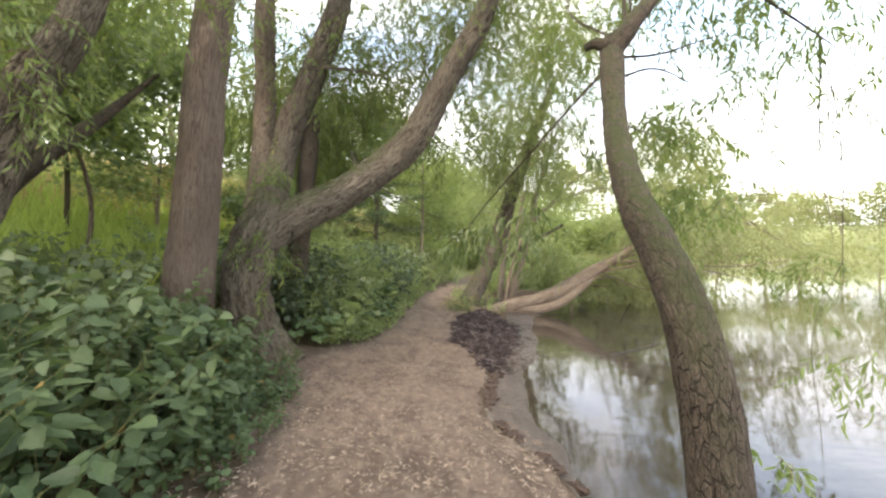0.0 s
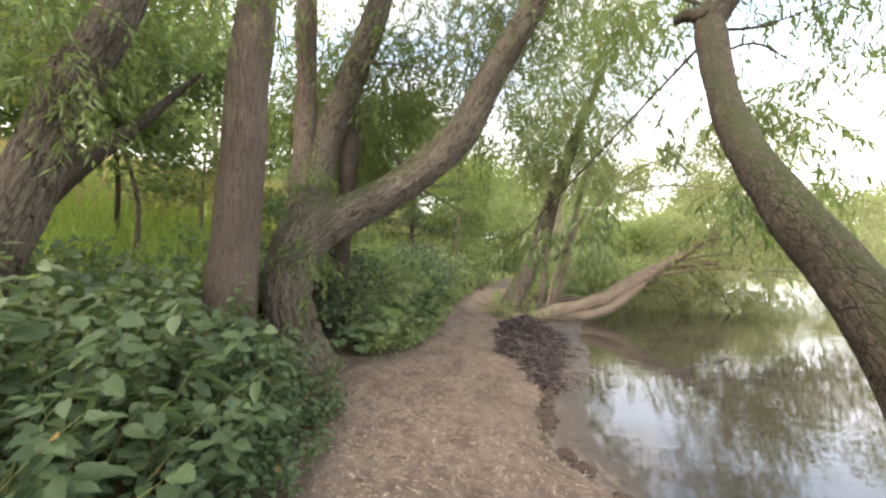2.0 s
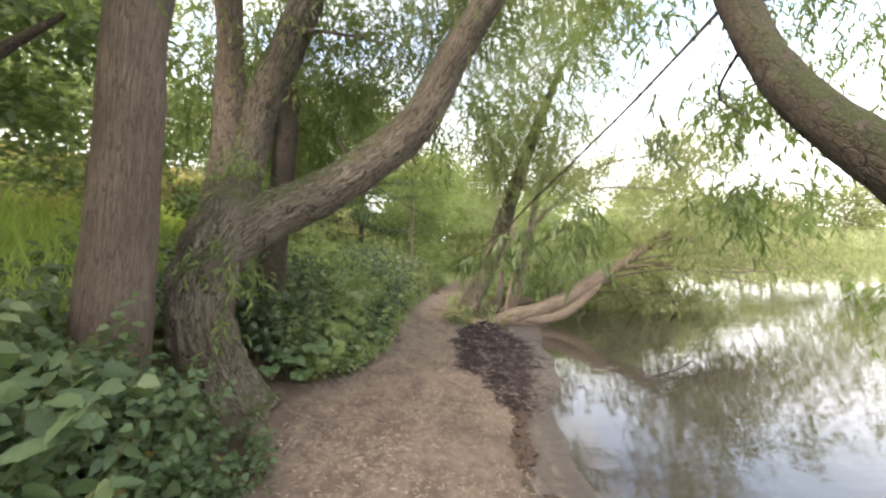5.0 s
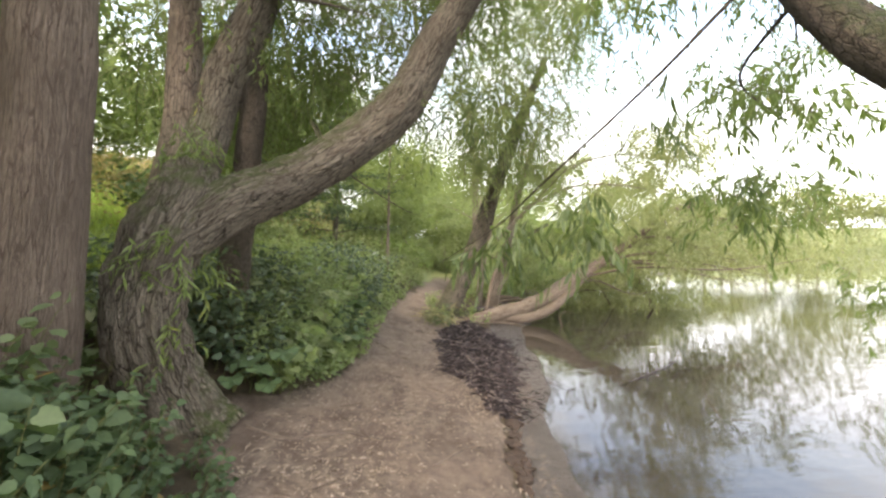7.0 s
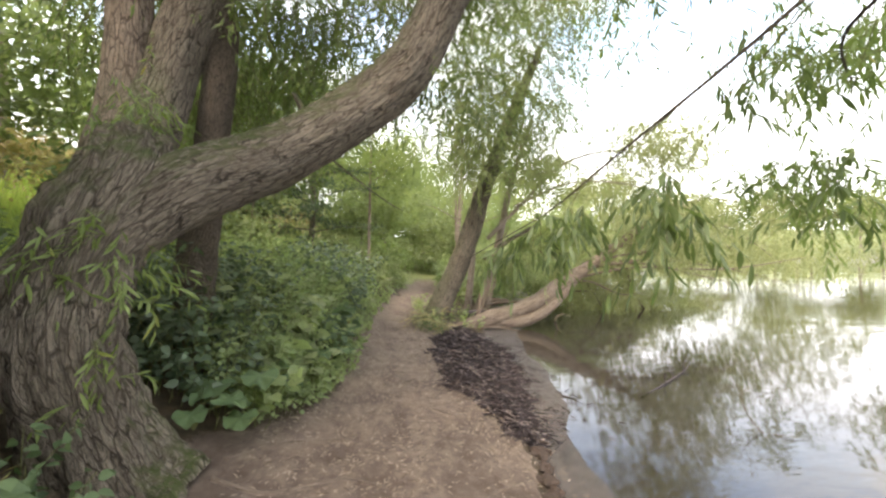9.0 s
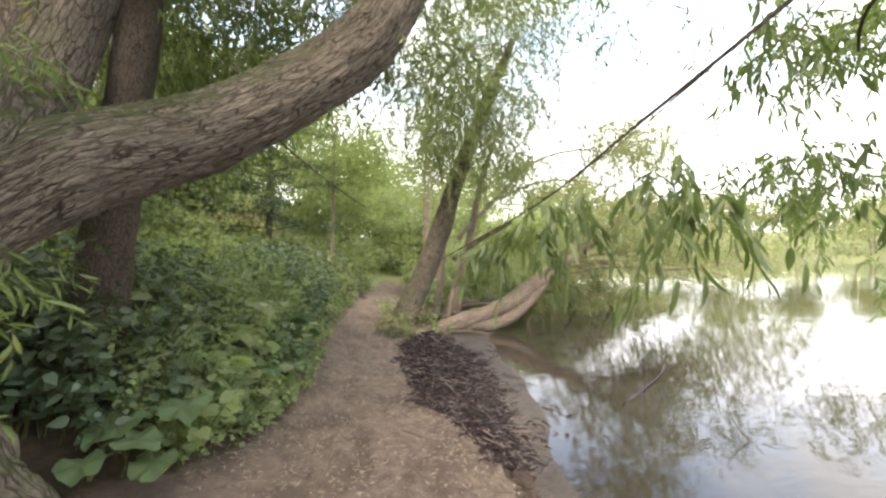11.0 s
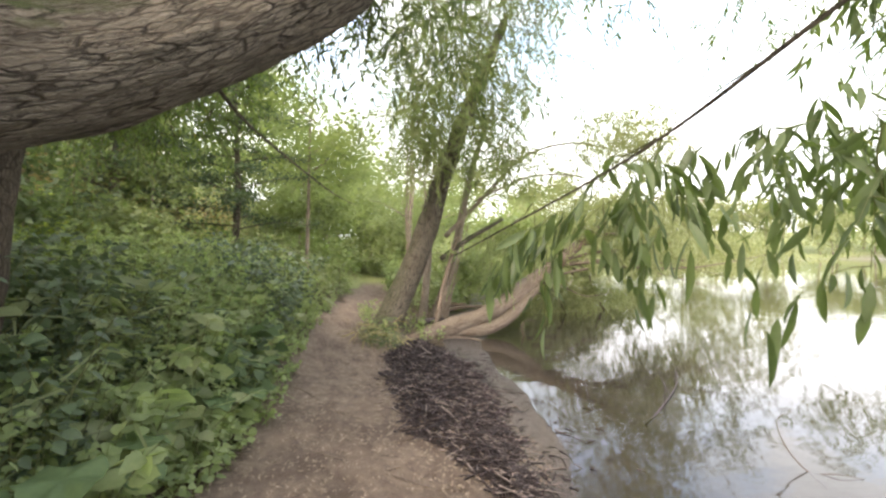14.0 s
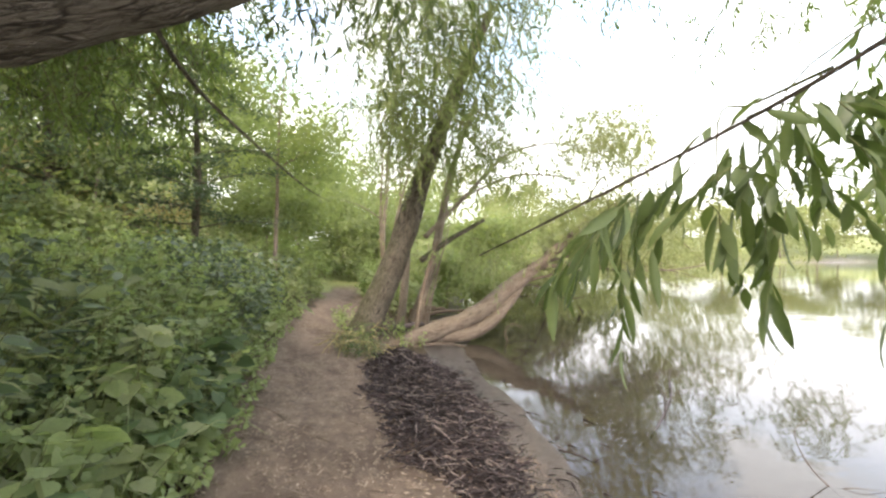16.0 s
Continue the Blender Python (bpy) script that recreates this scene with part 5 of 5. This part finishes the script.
def debris_pile():
    """The drift of wet dark twigs, bark and reed along the water."""
    g = rng(611)
    st, lite = Sticks(), Sticks()
    n = 6800
    made = 0
    while made < n:
        y = g.uniform(5.3, 9.5)
        left = np.interp(y, [5.3, 5.7, 5.95, 6.5, 7.8, 8.7, 9.6], [0.66, 0.58, 0.46, 0.2, 0.2, 0.37, 0.8]) + 0.07 * math.sin(y * 9.0) * math.sin(y * 3.7)
        right = np.interp(y, [5.3, 5.85, 6.1, 6.7, 7.2, 7.95, 8.6, 9.5], [0.74, 0.88, 1.05, 1.22, 1.4, 1.48, 1.62, 1.3]) + 0.05 * math.sin(y * 11.0 + 1.0) + 0.04 * math.sin(y * 23.0)
        x = g.uniform(left, right) + g.normal() * 0.05 + (g.exponential(0.2) if g.random() < 0.13 else 0)
        a = g.normal(-0.7, 0.9)
        ln = g.uniform(0.02, 0.07) * (2.3 if g.random() < 0.14 else 1)
        s = (x - left) / (right - left)
        z = max(ground_at(x, y), WATER_Z) + 0.01 + 0.13 * max(0.0, math.sin(math.pi * min(1, max(0, s)))) * g.random()
        d = np.array([math.cos(a), math.sin(a), g.normal() * 0.25]) * ln
        p = np.array([x, y, z])
        (lite if g.random() < 0.2 else st).add(np.array([p - d, p + [0, 0, ln * 0.12], p + d]), g.uniform(0.004, 0.011), 0.003, 3)
        made += 1
    e = thing("debris_drift", "drift of dark wet twigs and leaf debris on the mud", "debris", (0.7, 7.0, -0.25), kind="stuff")
    part("dark_twigs", st.mesh("dark_twigs", LITTER_DARK), e)
    part("dry_twigs", lite.mesh("dry_twigs", LITTER_MID), e, "paler dry twigs")
    shapes = []
    for i in range(8):
        one = Sticks()
        ln = (0.07, 0.09, 0.11, 0.13)[i % 4]
        one.add(np.array([(-ln, 0, 0), (-ln * 0.3, g.normal() * 0.008, 0.004), (ln * 0.35, g.normal() * 0.008, 0.004), (ln, 0, 0)]), 0.008, 0.005, 5)
        shapes.append(one.mesh("twig", LITTER_MID if i % 3 == 0 else LITTER_DARK))
    for i in range(260):
        y = 5.5 + 3.4 * g.random() ** 1.4
        left = np.interp(y, [5.3, 5.7, 5.95, 6.5, 7.8, 8.7, 9.6], [0.66, 0.58, 0.46, 0.2, 0.2, 0.37, 0.8])
        right = np.interp(y, [5.3, 5.85, 6.1, 6.7, 7.2, 7.95, 8.6, 9.5], [0.74, 0.88, 1.05, 1.22, 1.4, 1.48, 1.62, 1.3])
        s = g.uniform(0.03, 1.06)
        x = left + (right - left) * s
        z = max(ground_at(x, y), WATER_Z) + 0.02 + 0.1 * math.sin(math.pi * min(1, s))
        ob = new("twig", shapes[i % 8])
        ob.parent = e
        ob.matrix_world = pose(x, y, z, g.normal() * 8, g.normal() * 10, math.degrees(g.normal(-0.7, 0.8)))


debris_pile()


def soil_clods():
    """Crumbling lumps of dark earth along the broken edge of the bank."""
    g = rng(621)
    for i in range(44):
        y = g.normal((4.3, 4.65, 5.1, 5.45, 3.6, 3.1)[i % 6], 0.13)
        x = float(np.interp(y, BASE_Y, BASE_X)) + g.uniform(-0.04, 0.08)
        r = g.uniform(0.022, 0.075)
        bm = bmesh.new()
        bmesh.ops.create_icosphere(bm, subdivisions=2, radius=r)
        for v in bm.verts:
            v.co *= 1 + 0.9 * noise.noise(v.co * 26 + Vector((i * 3.1, 0, 0)))
            v.co.x *= 1.4
            v.co.z *= 0.6
        me = bpy.data.meshes.new("soil_clod")
        bm.to_mesh(me)
        bm.free()
        me.materials.append(SOIL)
        ob = new("soil_clod", me)
        ob.matrix_world = pose(x, y, max(ground_at(x, y), ground_at(x - 0.1, y) - r) + r * 0.1, 0, 0, g.uniform(0, 360))
        tagged(ob, "dark crumbling clod of wet earth on the bank edge", "earth", "clods on the bank")


soil_clods()


def lone_stick(name, label, pts, r0, r1, mat, category="branch", forks=()):
    t = thing(name, label, category, pts[0])
    part("stem", bark_tube("stem", pts, [r0, (r0 + r1) / 2, r1], mat, 8, 30, r0 * 0.25), t)
    for f in forks:
        part("fork", bark_tube("fork", f, [r0 * 0.7, r0 * 0.5, r0 * 0.2], mat, 6, 16, r0 * 0.15), t)
    return t


# dead wood in the lake and on the path
lone_stick("dead_branch", "dark dead forked branch arching into the water", [(5.0, 12.3, 0.72), (5.9, 12.4, 1.0), (6.75, 12.45, 0.82), (7.8, 12.6, -0.45)], 0.05, 0.04, TWIG, forks=[[(6.55, 12.4, 1.12), (6.95, 12.4, 0.85), (7.12, 12.45, 0.3), (6.9, 12.45, -0.4)], [(6.3, 12.4, 0.95), (6.7, 12.3, 0.45), (7.1, 12.3, 0.2)], [(5.0, 12.3, 0.5), (5.9, 12.3, 0.6), (6.8, 12.35, 0.25)], [(4.9, 12.3, 0.3), (5.7, 12.3, 0.3), (6.5, 12.3, 0.45)], [(5.2, 12.3, 0.75), (5.6, 12.2, 0.4), (6.1, 12.2, -0.4)]])
lone_stick("dead_branch", "thin pale hooked twig rising from the water", [(3.55, 10.2, -0.4), (3.45, 10.2, -0.12), (3.6, 10.2, 0.02), (3.85, 10.2, -0.05)], 0.016, 0.008, BARK_PALE)
lone_stick("dead_branch", "thin curved dead twig rising from the water", [(3.2, 5.15, -0.42), (3.05, 5.3, -0.2), (3.05, 5.4, 0.02), (3.25, 5.4, 0.1)], 0.0055, 0.002, TWIG, forks=[[(3.15, 5.2, -0.32), (3.25, 5.1, -0.29), (3.4, 5.02, -0.31)]])
lone_stick("dead_branch", "dark twiggy branch lying half sunk in the lake", [(2.6, 6.3, -0.33), (3.2, 6.6, -0.295), (4.0, 7.1, -0.3), (4.9, 7.9, -0.34)], 0.012, 0.005, LITTER_DARK, forks=[[(3.18, 6.58, -0.3), (3.2, 6.6, -0.2), (3.24, 6.62, -0.1)], [(3.5, 6.8, -0.3), (3.62, 7.0, -0.2), (3.66, 7.1, -0.08)], [(3.9, 7.05, -0.3), (4.1, 7.2, -0.18), (4.3, 7.3, -0.15)]])
lone_stick("dead_branch", "pale peeling branch beside the fallen trunk", [(1.2, 9.9, -0.24), (1.7, 10.05, -0.18), (2.2, 10.1, -0.22), (2.5, 10.0, -0.29)], 0.025, 0.012, BARK_PALE)
lone_stick("wood_chunk", "short bleached piece of wood on the path", [(-0.38, 10.1, 0.0), (-0.24, 10.03, 0.02), (-0.08, 9.95, 0.0)], 0.04, 0.03, BARK_PALE, "wood")
lone_stick("driftwood", "dark piece of driftwood on the shore", [(2.3, 12.6, 0.0), (2.8, 12.8, 0.04), (3.3, 12.9, 0.0)], 0.09, 0.05, TWIG, "wood")
lone_stick("driftwood", "dark piece of driftwood on the shore", [(1.5, 11.2, -0.08), (1.9, 11.1, -0.02), (2.3, 11.2, -0.1)], 0.07, 0.05, LITTER_DARK, "wood")
lone_stick("driftwood", "dark piece of driftwood on the shore", [(2.2, 11.9, 0.0), (2.9, 12.1, 0.06), (3.8, 12.2, 0.02)], 0.05, 0.03, TWIG, "wood")
lone_stick("dead_branch", "brown stick lying on the path", [(-0.3, 7.3, -0.1), (-0.29, 6.95, -0.09), (-0.27, 6.5, -0.12)], 0.012, 0.006, TWIG)
lone_stick("dead_branch", "brown stick lying on the path", [(0.1, 7.6, -0.14), (0.0, 7.9, -0.11), (-0.1, 8.2, -0.11)], 0.012, 0.006, TWIG)


def roots():
    """Surface roots across the trodden earth."""
    for pts, r in [([(-0.9, 7.6), (-0.7, 7.4), (-0.45, 7.0), (-0.2, 6.75)], 0.016), ([(-0.75, 6.35), (-0.5, 6.2), (-0.1, 5.9), (0.4, 5.5)], 0.018), ([(-1.7, 4.7), (-1.35, 4.6), (-0.9, 4.75), (-0.5, 4.6)], 0.022), ([(-1.7, 4.9), (-1.3, 5.2), (-0.9, 5.3), (-0.3, 5.7)], 0.018), ([(-0.2, 4.3), (0.1, 4.6), (0.3, 4.7), (0.55, 4.9)], 0.014), ([(0.2, 3.6), (0.45, 3.3), (0.75, 3.1), (1.0, 2.7)], 0.018), ([(0.3, 3.3), (0.55, 3.0), (0.8, 2.8), (1.0, 2.4)], 0.016)]:
        p = [(x, y, ground_at(x, y) - r * 0.35) for x, y in pts]
        ob = new("root", bark_tube("root", p, [r, r * 1.1, r * 0.8, r * 0.4], BARK_RED, 8, 40, 0.004))
        tagged(ob, "worn surface root across the earth path", "root", "roots on the path")


roots()


for i, (x, y, h, r, m) in enumerate([(7.2, 17.2, 4.4, 2.2, LEAF_WILLOW_HAZE), (10.5, 20.5, 5.0, 2.6, LEAF_HAZE_PALE), (14.5, 24.5, 5.4, 3.0, LEAF_HAZE_PALE), (19, 29, 6.0, 3.4, LEAF_HAZE_PALE), (0.6, 22.5, 5.5, 2.4, LEAF_WILLOW_HAZE), (3.6, 21.5, 4.6, 2.2, LEAF_TREE), (25, 34, 7, 4, LEAF_HAZE_PALE), (-1.0, 29, 5.0, 3.0, LEAF_TREE), (3.0, 31, 5.5, 3.2, LEAF_WILLOW_HAZE), (7.0, 30, 5.0, 3.2, LEAF_TREE), (-4.5, 24.5, 4.0, 2.4, LEAF_TREE), (4, 42, 8, 4, LEAF_TREE), (10, 45, 8, 4.5, LEAF_WILLOW_HAZE), (16, 50, 9, 5, LEAF_TREE), (-3, 44, 8, 4.5, LEAF_TREE), (23, 53, 9, 5, LEAF_HAZE_PALE)]):
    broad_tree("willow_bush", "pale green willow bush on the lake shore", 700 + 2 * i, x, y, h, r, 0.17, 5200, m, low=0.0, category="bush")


def bushes_behind():
    """Low leafy mass along the path and on the lake shore beyond the leaning willow."""
    for i, (x, y, h, r, mat) in enumerate([(-4.2, 9.2, 2.3, 1.3, LEAF_DARK), (-3.6, 11.4, 2.4, 1.3, LEAF_TREE), (-4.0, 14.2, 2.8, 1.6, LEAF_DARK), (-6.6, 13.4, 3.0, 1.7, LEAF_TREE), (-2.2, 18.5, 2.6, 1.7, LEAF_TREE), (0.2, 20.5, 2.8, 1.8, LEAF_WILLOW_HAZE), (4.3, 15.0, 2.2, 1.5, LEAF_WILLOW_HAZE), (5.0, 13.6, 1.7, 1.2, LEAF_WILLOW_HAZE), (6.8, 15.6, 1.8, 1.6, LEAF_HAZE_PALE), (9.5, 18.6, 2.2, 2.0, LEAF_HAZE_PALE), (3.4, 14.2, 2.6, 1.2, LEAF_TREE), (-7.5, 17.5, 3.5, 2.0, LEAF_TREE), (-10, 19, 3.5, 2.2, LEAF_DARK)]):
        broad_tree("bush", "leafy green bush among the weeds", 640 + 3 * i, x, y, h, r, 0.11, 3200, mat, low=0.0, category="bush")


bushes_behind()
for i, (x, y) in enumerate([(-5.6, 10.2), (-4.7, 12.8), (-7.6, 9.8), (-3.6, 15.6)]):
    broad_tree("bush", "dry brown scrub bush on the slope", 760 + 2 * i, x, y, 2.0, 1.3, 0.1, 2600, DRY_GRASS, low=0.0, category="bush")
